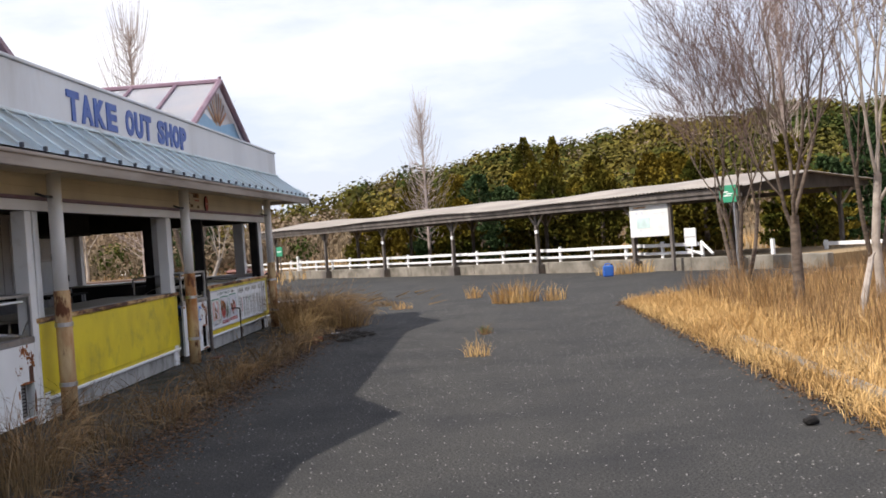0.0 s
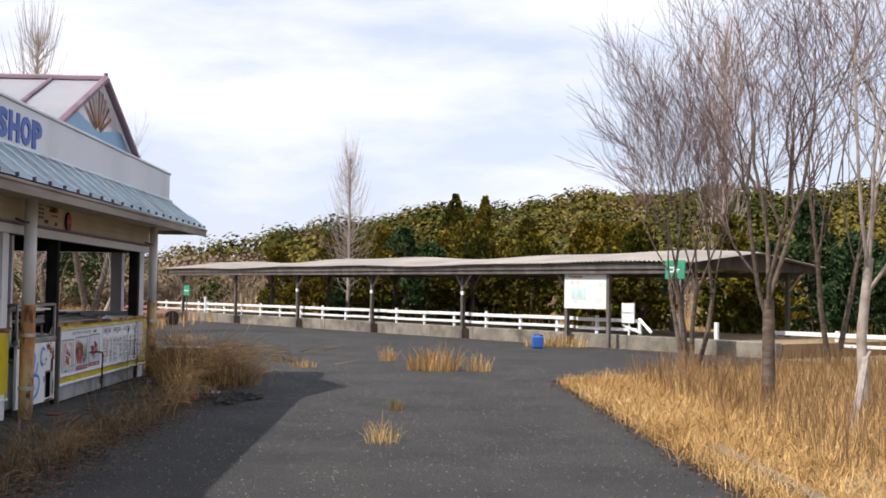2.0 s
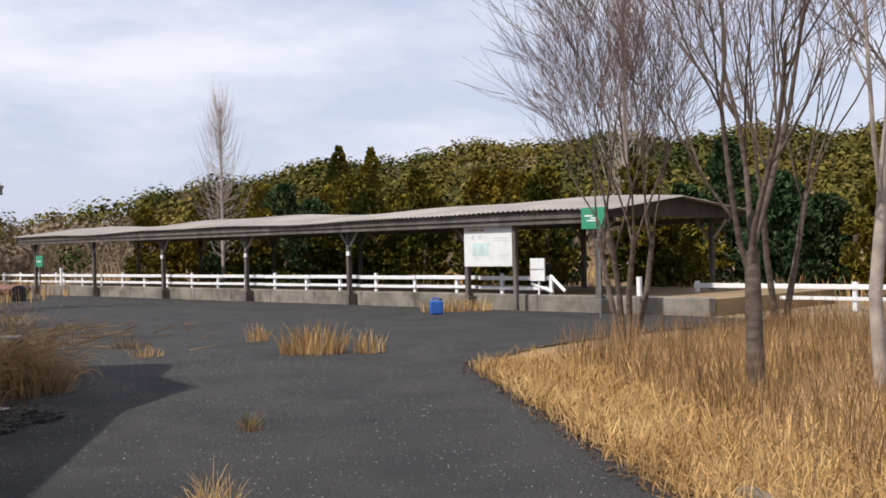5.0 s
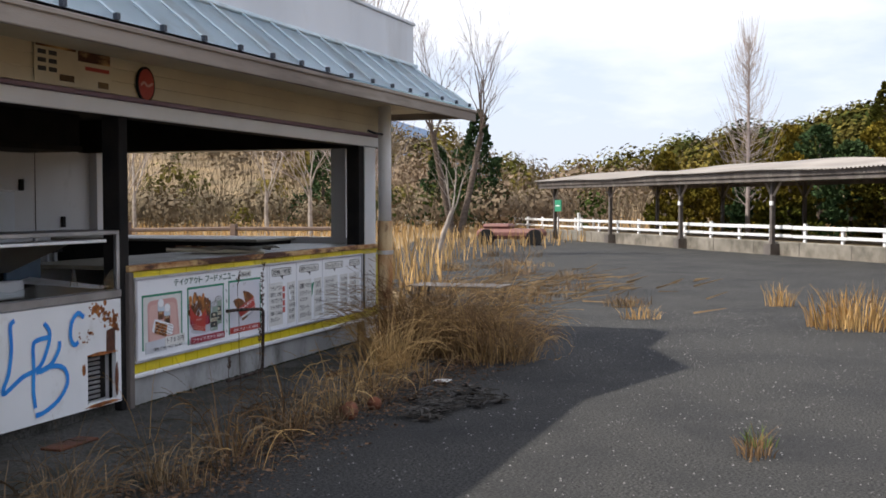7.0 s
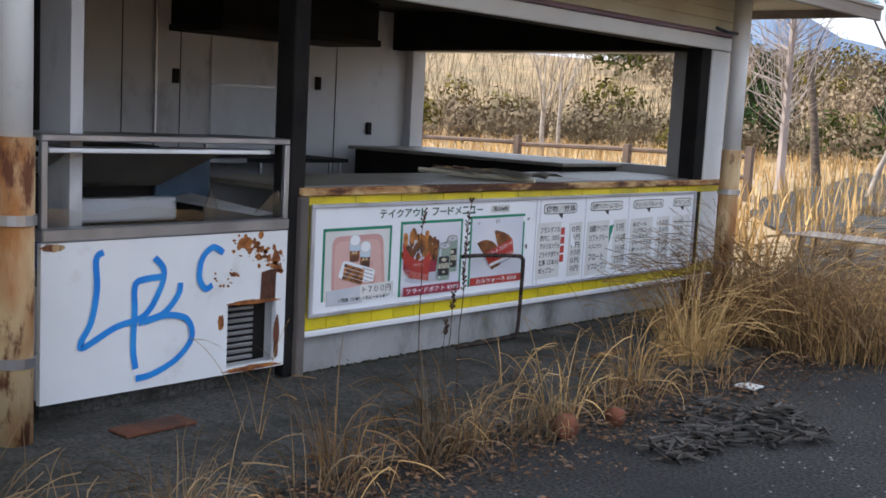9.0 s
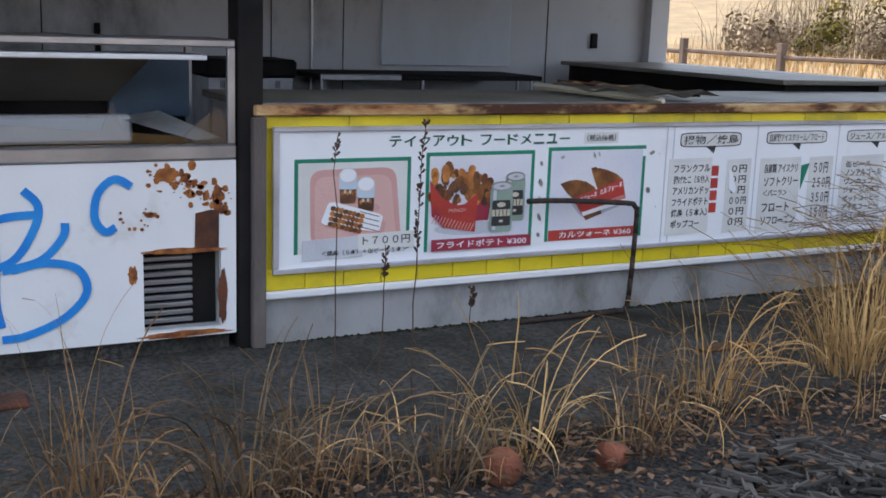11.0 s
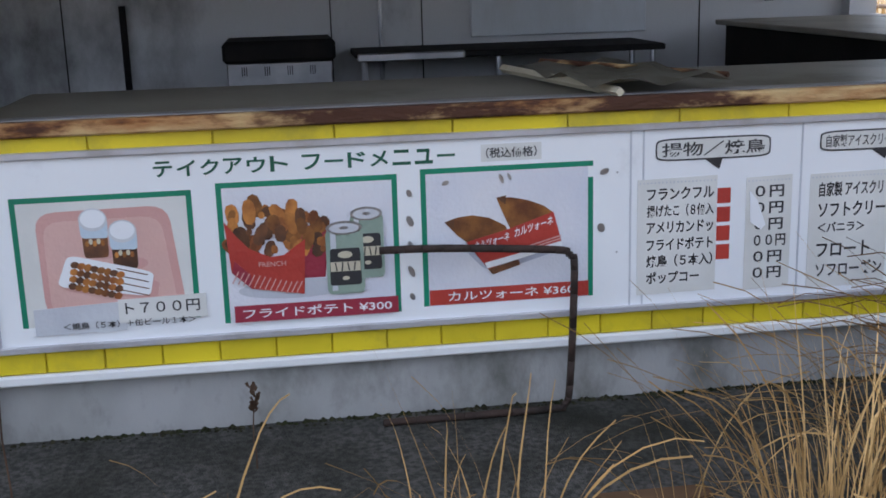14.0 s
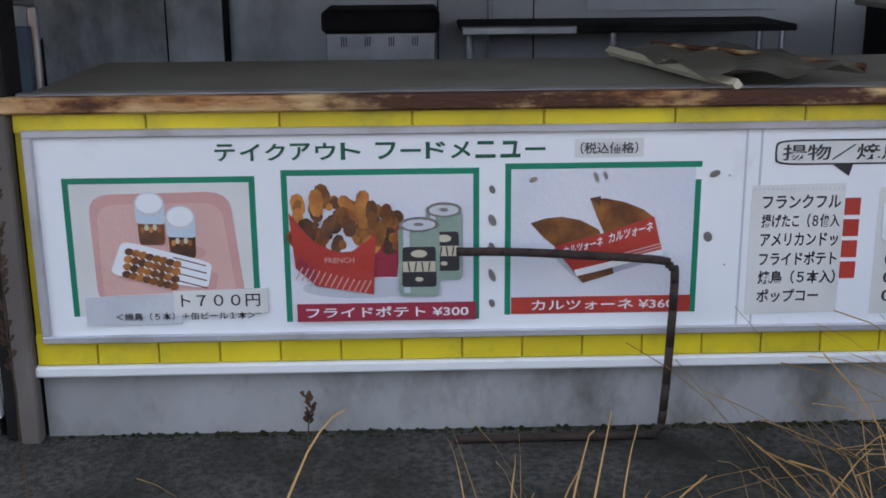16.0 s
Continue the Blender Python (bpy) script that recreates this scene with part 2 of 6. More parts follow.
def rod(bm, a, b, r0, r1=None, n=8, caps=True):
    a, b = Vector(a), Vector(b)
    d = b - a
    m = Matrix.Translation((a + b) / 2) @ d.to_track_quat("Z", "Y").to_matrix().to_4x4()
    bmesh.ops.create_cone(bm, cap_ends=caps, segments=n, radius1=r0, radius2=r0 if r1 is None else r1, depth=d.length, matrix=m)


def rods(pts, r, n=8):
    bm = bmesh.new()
    for a, b in zip(pts, pts[1:]):
        rod(bm, a, b, r, r, n)
    return bm


def thing(name, label, category, at=(0, 0, 0), group="", kind=""):
    ob = new(name)
    ob.location = at
    ob.empty_display_size = 0.1
    tagged(ob, label, category, group, kind)
    return ob


def spot(ob):
    p = Vector((0, 0, 0))
    while ob:
        p += ob.location
        ob = ob.parent
    return p


def part(name, bm, material, parent=None, label="", smooth=False):
    me = bpy.data.meshes.new(name)
    if parent:
        bmesh.ops.translate(bm, verts=bm.verts[:], vec=-spot(parent))
    bm.to_mesh(me)
    bm.free()
    me.materials.append(material)
    if smooth:
        me.shade_smooth()
    ob = new(name, me)
    ob.parent = parent
    if label:
        ob["label"] = label
    return ob


def single(name, bm, material, label, category, group="", kind=""):
    return tagged(part(name, bm, material), label, category, group, kind)


def poly(pts, x, thick=0.002):
    """A flat piece on a wall that faces +x: (y, z) outline."""
    bm = bmesh.new()
    f = bm.faces.new([bm.verts.new((x, y, z)) for y, z in pts])
    bmesh.ops.recalc_face_normals(bm, faces=[f])
    if f.normal.x < 0:
        f.normal_flip()
    r = bmesh.ops.extrude_face_region(bm, geom=[f])
    bmesh.ops.translate(bm, verts=[v for v in r["geom"] if isinstance(v, bmesh.types.BMVert)], vec=(thick, 0, 0))
    return bm


def oval(cy, cz, ry, rz, n=20, turn=0.0, power=1.0):
    out = []
    for i in range(n):
        a = 2 * math.pi * i / n
        c, s = math.cos(a), math.sin(a)
        u, v = ry * math.copysign(abs(c) ** power, c), rz * math.copysign(abs(s) ** power, s)
        out.append((cy + u * math.cos(turn) - v * math.sin(turn), cz + u * math.sin(turn) + v * math.cos(turn)))
    return out


def writing(words, y0, y1, z0, z1, x, depth=0.0015, bold=0.0, lean=0.0):
    """Words on a wall that faces +x, stretched to fill the rectangle."""
    cu = bpy.data.curves.new("words", "FONT")
    cu.body = words
    cu.offset = bold
    cu.resolution_u = 3
    cu.extrude = 0.01
    ob = new("words", cu)
    bpy.context.view_layer.update()
    me = bpy.data.meshes.new_from_object(ob.evaluated_get(bpy.context.evaluated_depsgraph_get()))
    bpy.data.objects.remove(ob)
    bm = bmesh.new()
    bm.from_mesh(me)
    bpy.data.meshes.remove(me)
    if not bm.verts:
        return bm
    us, vs, ws = zip(*[v.co[:] for v in bm.verts])
    u0, u1, v0, v1 = min(us), max(us), min(vs), max(vs)
    for v in bm.verts:
        u, q, w = v.co
        k = (u - u0) / max(u1 - u0, 1e-6)
        v.co = (x + (depth if w > 0 else 0), y0 + k * (y1 - y0), z0 + (q - v0) / max(v1 - v0, 1e-6) * (z1 - z0) + lean * k)
    return bm


def stroke(pts, x, width, thick=0.002):
    """A painted line with round corners on a wall that faces +x."""
    bm = bmesh.new()
    ps = [Vector((0, a, b)) for a, b in pts]
    top, bot = [], []
    for i, p in enumerate(ps):
        d = (ps[min(i + 1, len(ps) - 1)] - ps[max(i - 1, 0)]).normalized()
        n = Vector((0, -d.z, d.y)) * width / 2
        top.append(bm.verts.new((x + thick, *(p + n)[1:])))
        bot.append(bm.verts.new((x + thick, *(p - n)[1:])))
    for i in range(len(ps) - 1):
        bm.faces.new((bot[i], bot[i + 1], top[i + 1], top[i]))
    bmesh.ops.recalc_face_normals(bm, faces=bm.faces[:])
    return bm


def smooth_line(pts, n=6):
    out = []
    for i in range(len(pts) - 1):
        p = [Vector(pts[max(0, min(len(pts) - 1, k))]) for k in (i - 1, i, i + 1, i + 2)]
        for j in range(n):
            t = j / n
            out.append(tuple(0.5 * (2 * p[1] + (p[2] - p[0]) * t + (2 * p[0] - 5 * p[1] + 4 * p[2] - p[3]) * t * t + (3 * p[1] - p[0] - 3 * p[2] + p[3]) * t ** 3)))
    out.append(tuple(pts[-1]))
    return out


def sheet(name, verts, faces, material, label="", category="", kind="stuff", parent=None):
    me = bpy.data.meshes.new(name)
    base = spot(parent) if parent else Vector((0, 0, 0))
    me.from_pydata([(v[0] - base.x, v[1] - base.y, v[2] - base.z) for v in verts], [], faces)
    me.materials.append(material)
    ob = new(name, me)
    ob.parent = parent
    return tagged(ob, label, category, "", kind)


def blades(name, spots, height, width, bend, material, label, category, parent=None, kind="stuff", seed=1):
    """Tapered, bent blades; spots: (x, y, z, size, lean_x, lean_y)."""
    rng = random.Random(seed)
    vs, fs = [], []
    for x, y, z, size, lx, ly in spots:
        h = height * size * rng.uniform(0.6, 1.15)
        a = rng.uniform(0, 6.283)
        b = bend * h * rng.uniform(0.2, 1.2)
        dx, dy = math.cos(a) * b + lx * h, math.sin(a) * b + ly * h
        a2 = rng.uniform(0, 3.1416)
        wx, wy = math.cos(a2) * width * rng.uniform(0.6, 1.3) / 2, math.sin(a2) * width / 2
        k = len(vs)
        drop = min(0.45, 0.5 * (dx * dx + dy * dy) / (h * h + 1e-6))
        for s, w in ((0, 1.0), (0.45, 0.85), (0.8, 0.5)):
            px, py, pz = x + dx * s * s, y + dy * s * s, z + h * s * (1 - drop * s)
            vs += [(px - wx * w, py - wy * w, pz), (px + wx * w, py + wy * w, pz)]
        vs.append((x + dx, y + dy, z + h * (1 - drop)))
        fs += [(k, k + 1, k + 3, k + 2), (k + 2, k + 3, k + 5, k + 4), (k + 4, k + 5, k + 6)]
    return sheet(name, vs, fs, material, label, category, kind, parent)
# ---- ground ----
def hill_height(x, y):
    dx, dy = x, y - 5.0
    r, az = math.hypot(dx, dy), math.degrees(math.atan2(dx, dy))
    if r < 62:
        return -0.03
    az = max(-70, min(70, az))
    crest = ((-70, 9.0), (-30, 9.0), (-17, 6.6), (-13, 2.4), (-9, 3.6), (-6.6, 5.2), (-1, 7.2), (5, 8.8), (9, 10.2), (16, 10.8), (70, 10.8))
    for (a0, h0), (a1, h1) in zip(crest, crest[1:]):
        if a0 <= az <= a1:
            tall = h0 + (h1 - h0) * (az - a0) / (a1 - a0)
    tall += 0.5 * math.sin(az * 0.9)
    k = max(0.0, min(1.0, (r - 70) / 80))
    k = k * k * (3 - 2 * k)
    fall = max(0.0, min(1.0, (420 - r) / 220))
    return -0.03 + tall * k * fall * (1 if dy > -40 else 0.3)


gv, gf = [], []
radii = [0, 8, 16, 24, 32, 40, 50, 60, 68, 76, 84, 92, 100, 110, 120, 132, 145, 160, 180, 210, 260, 320, 420, 700, 1500, 3500]
SEG = 72
for r in radii[1:]:
    for i in range(SEG):
        a = 2 * math.pi * i / SEG
        x, y = r * math.sin(a), 5 + r * math.cos(a)
        gv.append((x, y, hill_height(x, y)))
gv.append((0, 5, -0.03))
for k in range(len(radii) - 2):
    for i in range(SEG):
        j = (i + 1) % SEG
        gf.append((k * SEG + i, (k + 1) * SEG + i, (k + 1) * SEG + j, k * SEG + j))
for i in range(SEG):
    gf.append((len(gv) - 1, i, (i + 1) % SEG))
sheet("ground", gv, gf, SOIL, "dry brown soil ground reaching the hills", "ground", "structure")

# asphalt yard with a ragged edge against the grass
edge_r = [(2.4, -8), (2.4, 6), (2.35, 11), (2.3, 14), (2.15, 17), (2.2, 20), (2.25, 23), (2.6, 24.6), (3.6, 26.2), (6.2, 28.5), (9.5, 29.6)]
edge_far = [(7.4, 32.6), (4.4, 36.6), (1.4, 40.6), (-1.6, 44.6), (-4.6, 48.6), (-7.6, 52.6), (-10.6, 56.6), (-13, 60)]
edge_l = [(-16, 56), (-13, 46), (-11, 38), (-9, 33), (-6.6, 29.5), (-5.4, 27), (-5.0, 25), (-3.3, 24.9), (-3.3, -8)]
rng = random.Random(4)
outline = []
for a, b in zip(edge_r + edge_far + edge_l, (edge_r + edge_far + edge_l)[1:] + edge_r[:1]):
    n = max(1, int(math.dist(a, b) / 0.7))
    for i in range(n):
        t = i / n
        outline.append((a[0] + (b[0] - a[0]) * t + rng.uniform(-0.06, 0.06), a[1] + (b[1] - a[1]) * t + rng.uniform(-0.06, 0.06), 0.0))
bm = bmesh.new()
bm.faces.new([bm.verts.new(p) for p in outline])
bmesh.ops.triangulate(bm, faces=bm.faces[:])
bmesh.ops.recalc_face_normals(bm, faces=bm.faces[:])
if bm.faces[:][0].normal.z < 0:
    bmesh.ops.reverse_faces(bm, faces=bm.faces[:])
single("road", bm, ASPHALT, "cracked dark grey asphalt yard", "road", kind="structure")
vs, fs = [], []
for i in range(8000):
    x, y = rng.uniform(-2.9, 2.2), 4 + 24 * rng.random() ** 1.3
    s = rng.uniform(0.003, 0.010)
    k, a = len(vs), rng.uniform(0, 6)
    for q in range(3):
        vs.append((x + s * math.cos(a + 2.1 * q), y + s * math.sin(a + 2.1 * q), 0.003))
    vs.append((x, y, 0.003 + s * 0.7))
    fs += [(k, k + 1, k + 3), (k + 1, k + 2, k + 3), (k + 2, k, k + 3)]
sheet("loose_chips", vs, fs, CHIP, "small pale stone chips scattered on asphalt", "gravel")

for i in range(32):
    y = -4 + i * 0.62
    tagged(part("kerb", soft_box(2.42 + rng.uniform(-0.01, 0.01), 2.54, y, y + 0.61, -0.05, 0.085, 0.012), WALLCONC), "low weathered concrete kerb stone at the grass", "kerb", "kerb stones", "structure")
bm = bmesh.new()
box(bm, -4.6, -3.32, -8, 24.9, -0.1, 0.03)
single("pavement", bm, CONCRETE, "grey worn concrete apron before the shop", "pavement", kind="structure")
bm = bmesh.new()
box(bm, -9.5, -4.6, -8, 24.1, -0.1, 0.028)
single("floor", bm, CONCRETE, "bare concrete floor inside the shop", "floor", kind="structure")

# ---- shop: walls ----
W = -4.6
bm = bmesh.new()
box(bm, -8.4, -8.2, -6, 23.9, 0, 2.6)
single("wall_back", bm, INNER, "sooty white back wall of the shop kitchen", "wall", kind="structure")
bm = bmesh.new()
box(bm, -8.2, -4.72, 23.7, 23.88, 0, 1.06)
box(bm, -8.2, -4.72, 23.7, 23.88, 2.0, 2.6)
box(bm, -5.15, -4.98, 23.7, 23.88, 1.06, 2.0)
box(bm, -8.2, -8.1, 23.7, 23.88, 1.06, 2.0)
single("wall_end", bm, INNER, "grey end wall with a wide open hatch", "wall", kind="structure")
bm = bmesh.new()
box(bm, -8.2, -4.72, -6, -5.8, 0, 2.6)
single("wall_near_end", bm, INNER, "plain end wall of the shop", "wall", kind="structure")
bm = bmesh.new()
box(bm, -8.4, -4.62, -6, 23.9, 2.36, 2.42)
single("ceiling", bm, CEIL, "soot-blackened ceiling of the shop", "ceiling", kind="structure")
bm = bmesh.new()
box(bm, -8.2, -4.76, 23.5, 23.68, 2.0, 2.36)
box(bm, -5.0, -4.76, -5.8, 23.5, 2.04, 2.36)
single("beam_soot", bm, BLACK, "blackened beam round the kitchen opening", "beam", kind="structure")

header = thing("wall_front", "cream clapboard wall strip above the serving openings", "wall", (W, 10, 2.1), kind="structure")
for i in range(4):
    z = 2.14 + i * 0.085
    bm = bmesh.new()
    vs8 = [bm.verts.new(p) for p in ((W, -6, z), (W + 0.022, -6, z), (W + 0.008, -6, z + 0.085), (W, -6, z + 0.085),
                                     (W, 23.85, z), (W + 0.022, 23.85, z), (W + 0.008, 23.85, z + 0.085), (W, 23.85, z + 0.085))]
    for f in ((0, 1, 2, 3), (7, 6, 5, 4), (0, 4, 5, 1), (1, 5, 6, 2), (2, 6, 7, 3), (3, 7, 4, 0)):
        bm.faces.new([vs8[k] for k in f])
    bmesh.ops.recalc_face_normals(bm, faces=bm.faces[:])
    part("clapboard", bm, CREAM, header)
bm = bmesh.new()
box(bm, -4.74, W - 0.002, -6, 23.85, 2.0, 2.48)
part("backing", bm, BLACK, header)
part("rail", soft_box(W - 0.001, W + 0.03, -6, 23.8, 2.0, 2.1), WHITE, header, "white painted wooden lintel board")
# shadow line between lintel and clapboards, drawn as a dark strip
part("shadow_gap", soft_box(W - 0.001, W + 0.045, -6, 23.85, 2.104, 2.134), MAUVE, header, "dark brown strip drawn as a shadow gap")
# side return of the header
for i in range(4):
    z = 2.14 + i * 0.085
    bm = bmesh.new()
    box(bm, -8.4, W - 0.002, 23.885, 23.9 + 0.008, z, z + 0.08)
    part("clapboard", bm, CREAM, header)

# posts of the front
for y0, y1, m, lab in ((12.72, 12.86, WHITE, "white painted square post"), (12.9, 13.02, WHITE, "white painted square post"), (17.3, 17.48, WHITE, "white painted square post"),
                       (19.14, 19.24, BLACK, "soot-black steel post"), (23.18, 23.32, BLACK, "soot-black steel post"),
                       (23.34, 23.62, WHITE, "white painted square post"), (6.2, 6.4, WHITE, "white painted square post")):
    tagged(part("post", soft_box(-4.74, W - 0.003, y0, y1, 0.03, 2.0), m), lab, "post", "posts of the shop front", "structure")
bm = bmesh.new()
box(bm, -5.02, -4.76, 18.02, 18.08, 0.03, 2.36)
single("wall_stub", bm, INNER, "short grey partition behind the column", "wall", kind="structure")
bm = bmesh.new()
box(bm, -5.14, -5.02, 18.0, 18.1, 0.03, 2.36)
single("beam_post", bm, BLACK, "black post at the partition", "post", kind="structure")

# eaves and roof
EX, EZ, EY = -3.78, 2.45, 24.5
PX, PZ, PY = -4.3, 2.87, 23.95
roof = thing("roof", "pale blue standing-seam metal roof skirt with dark caps", "roof", (-4.3, 10, 2.45), kind="structure")
bm = bmesh.new()
a, b, c, d = [bm.verts.new(p) for p in ((EX, -6, EZ), (EX, EY, EZ), (PX, PY, PZ), (PX, -6, PZ))]
bm.faces.new((a, b, c, d))
e, g = bm.verts.new((-8.9, EY, EZ)), bm.verts.new((-8.4, PY, PZ))
bm.faces.new((b, e, g, c))
r = bmesh.ops.solidify(bm, geom=bm.faces[:], thickness=0.02)
part("sheeting", bm, ROOFBLUE, roof)
y = -5.9
while y < EY - 0.1:
    k = 1.0 if y < PY else max(0.0, (EY - y) / (EY - PY))
    bm = bmesh.new()
    rod(bm, (EX + 0.005, y, EZ + 0.02), (EX + (PX - EX) * k, y, EZ + 0.02 + (PZ - EZ) * k), 0.008, 0.008, 4)
    part("rib", bm, ROOFBLUE, roof)
    bm = bmesh.new()
    box(bm, EX - 0.005, EX + 0.02, y - 0.016, y + 0.016, EZ + 0.0, EZ + 0.036)
    part("cap", bm, RIBDARK, roof)
    y += 0.45
part("flashing", rods([(PX + 0.03, -6, PZ - 0.0), (PX + 0.03, PY + 0.02, PZ - 0.0)], 0.02, 6), ROOFBLUE, roof)
eave = thing("eave_trim", "weathered grey wooden fascia and soffit", "eave", (EX, 10, 2.35), kind="structure")
part("fascia", soft_box(EX - 0.03, EX, -6, EY, 2.31, 2.435), WOODOLD, eave)
part("drip_board", soft_box(EX - 0.0, EX + 0.014, -6, EY + 0.01, 2.40, 2.432), WOODOLD, eave)
part("side_fascia", soft_box(-8.9, EX - 0.032, EY - 0.03, EY, 2.34, 2.435), WOODOLD, eave)
bm = bmesh.new()
box(bm, W + 0.03, EX - 0.032, -6, EY - 0.032, 2.41, 2.425)
box(bm, -8.8, W + 0.03, 23.93, EY - 0.032, 2.41, 2.425)
part("soffit", bm, CREAM, eave)
par = thing("parapet", "white sheet-metal parapet carrying the shop sign", "parapet", (PX, 10, PZ), kind="structure")
part("facing", soft_box(PX - 0.1, PX, -6, PY, PZ - 0.1, 3.29), PARAPET, par)
part("side_facing", soft_box(-8.4, PX - 0.102, PY - 0.1, PY, PZ - 0.1, 3.29), PARAPET, par)
part("coping", soft_box(PX - 0.12, PX + 0.02, -6, PY + 0.02, 3.292, 3.325), PARAPET, par)
part("side_coping", soft_box(-8.4, PX - 0.122, PY - 0.12, PY + 0.02, 3.292, 3.325), PARAPET, par)
bm = bmesh.new()
box(bm, -8.4, PX - 0.1, -6, PY - 0.1, 2.9, 2.95)
part("flat_roof", bm, SHEDROOF, par)
sign = thing("shop_sign", "large blue capital letters on the white parapet", "sign", (PX, 13.1, 2.9))
LET = (("TAKE", 13.15, 14.66), ("OUT", 14.92, 15.92), ("SHOP", 16.14, 17.5))
for word, y0, y1 in LET:
    wide = [0.95 if ch not in "I" else 0.4 for ch in word]
    y = y0
    step = (y1 - y0) / len(word)
    for ch in word:
        part("letter", writing(ch, y + 0.02 * step, y + 0.90 * step, 2.90, 3.195, PX, 0.012, 0.05), BLUEPAINT, sign)
        y += step



def droop(ob, rate):
    """The old roof line sinks a little away from the far corner."""
    for c in ob.children:
        for v in c.data.vertices:
            v.co.z -= rate * (EY - (v.co.y + ob.location.y))


for ob, rate in ((roof, 0.006), (eave, 0.006), (par, 0.004), (sign, 0.004)):
    droop(ob, rate)

# glazed gables above the roof
def gable(at_y):
    g = thing("roof_gable", "milky glazed gable lantern with mauve trim", "gable", (-4.55, at_y, 2.95), "gables on the shop roof")
    x0, x1, ap, ft, hw = -4.55, -8.2, 4.26, 2.96, 2.9
    for s in (-1, 1):
        for i in range(5):
            xa, xb = x0 + (x1 - x0) * i / 5, x0 + (x1 - x0) * (i + 1) / 5
            bm = bmesh.new()
            bm.faces.new([bm.verts.new(p) for p in ((xa, at_y, ap), (xb, at_y, ap), (xb, at_y + s * hw, ft), (xa, at_y + s * hw, ft))])
            bmesh.ops.solidify(bm, geom=bm.faces[:], thickness=0.02)
            part("roof_pane", bm, GABLEGLASS, g)
            part("mullion", rods([(xa, at_y, ap + 0.02), (xa, at_y + s * hw, ft + 0.02)], 0.03, 5), MAUVE, g)
    bm = poly([(at_y - hw + 0.15, ft), (at_y + hw - 0.15, ft), (at_y, ap - 0.08)], x0 - 0.12, 0.03)
    part("gable_face", bm, GABLEGLASS, g)
    bm = poly([(at_y - hw + 0.3, ft + 0.02), (at_y + hw - 0.3, ft + 0.02), (at_y + hw * 0.42, 3.72), (at_y, 3.56), (at_y - hw * 0.42, 3.72)], x0 - 0.088, 0.004)
    part("blue_panel", bm, SKYPANEL, g, "faded light blue lower panel")
    for i in range(9):
        a = radians(30 + 15 * i)
        p = stroke([(at_y + 0.12 * math.cos(a), 3.52 + 0.1 * math.sin(a)), (at_y + 0.75 * math.cos(a), 3.52 + 0.62 * math.sin(a))], x0 - 0.082, 0.05)
        part("ray", p, (FRIED, DARKFOOD, RUST)[i % 3], g, "painted brown sun ray")
    part("bargeboard", rods([(x0, at_y - hw, ft), (x0, at_y, ap + 0.02), (x0, at_y + hw, ft)], 0.05, 6), MAUVE, g)
    part("ridge", rods([(x0, at_y, ap + 0.03), (x1, at_y, ap + 0.03)], 0.04, 6), MAUVE, g)
    part("finial", rods([(x0, at_y, ap), (x0, at_y, ap + 0.1)], 0.03, 6), MAUVE, g)
    return g


gable(20.85)
gable(10.5)

# ---- round columns ----
def column(y, wide=0.07):
    c = thing("column", "white round steel column rusted brown below", "column", (-4.42, y, 0.03), "round columns of the shop front")
    bm = bmesh.new()
    rod(bm, (-4.42, y, 0.03), (-4.42, y, 1.24), wide + 0.006, wide + 0.006, 16)
    part("rusted_sleeve", bm, RUST, c, "rust-brown lower sleeve", True)
    bm = bmesh.new()
    rod(bm, (-4.42, y, 1.24), (-4.42, y, 2.41), wide - 0.004, wide - 0.004, 16)
    part("shaft", bm, WHITE, c, "white painted shaft", True)
    for z in (0.92, 0.36):
        bm = bmesh.new()
        rod(bm, (-4.42, y, z - 0.02), (-4.42, y, z + 0.02), wide + 0.016, wide + 0.016, 16)
        part("clamp", bm, STEEL, c)
    part("bracket", rods([(-4.42, y - 0.02, 2.12), (-4.42, y - 0.25, 2.12), (-4.5, y - 0.25, 2.15)], 0.012, 6), RIBDARK, c)
    return c


for y in (13.0, 17.59, 23.42):
    column(y)
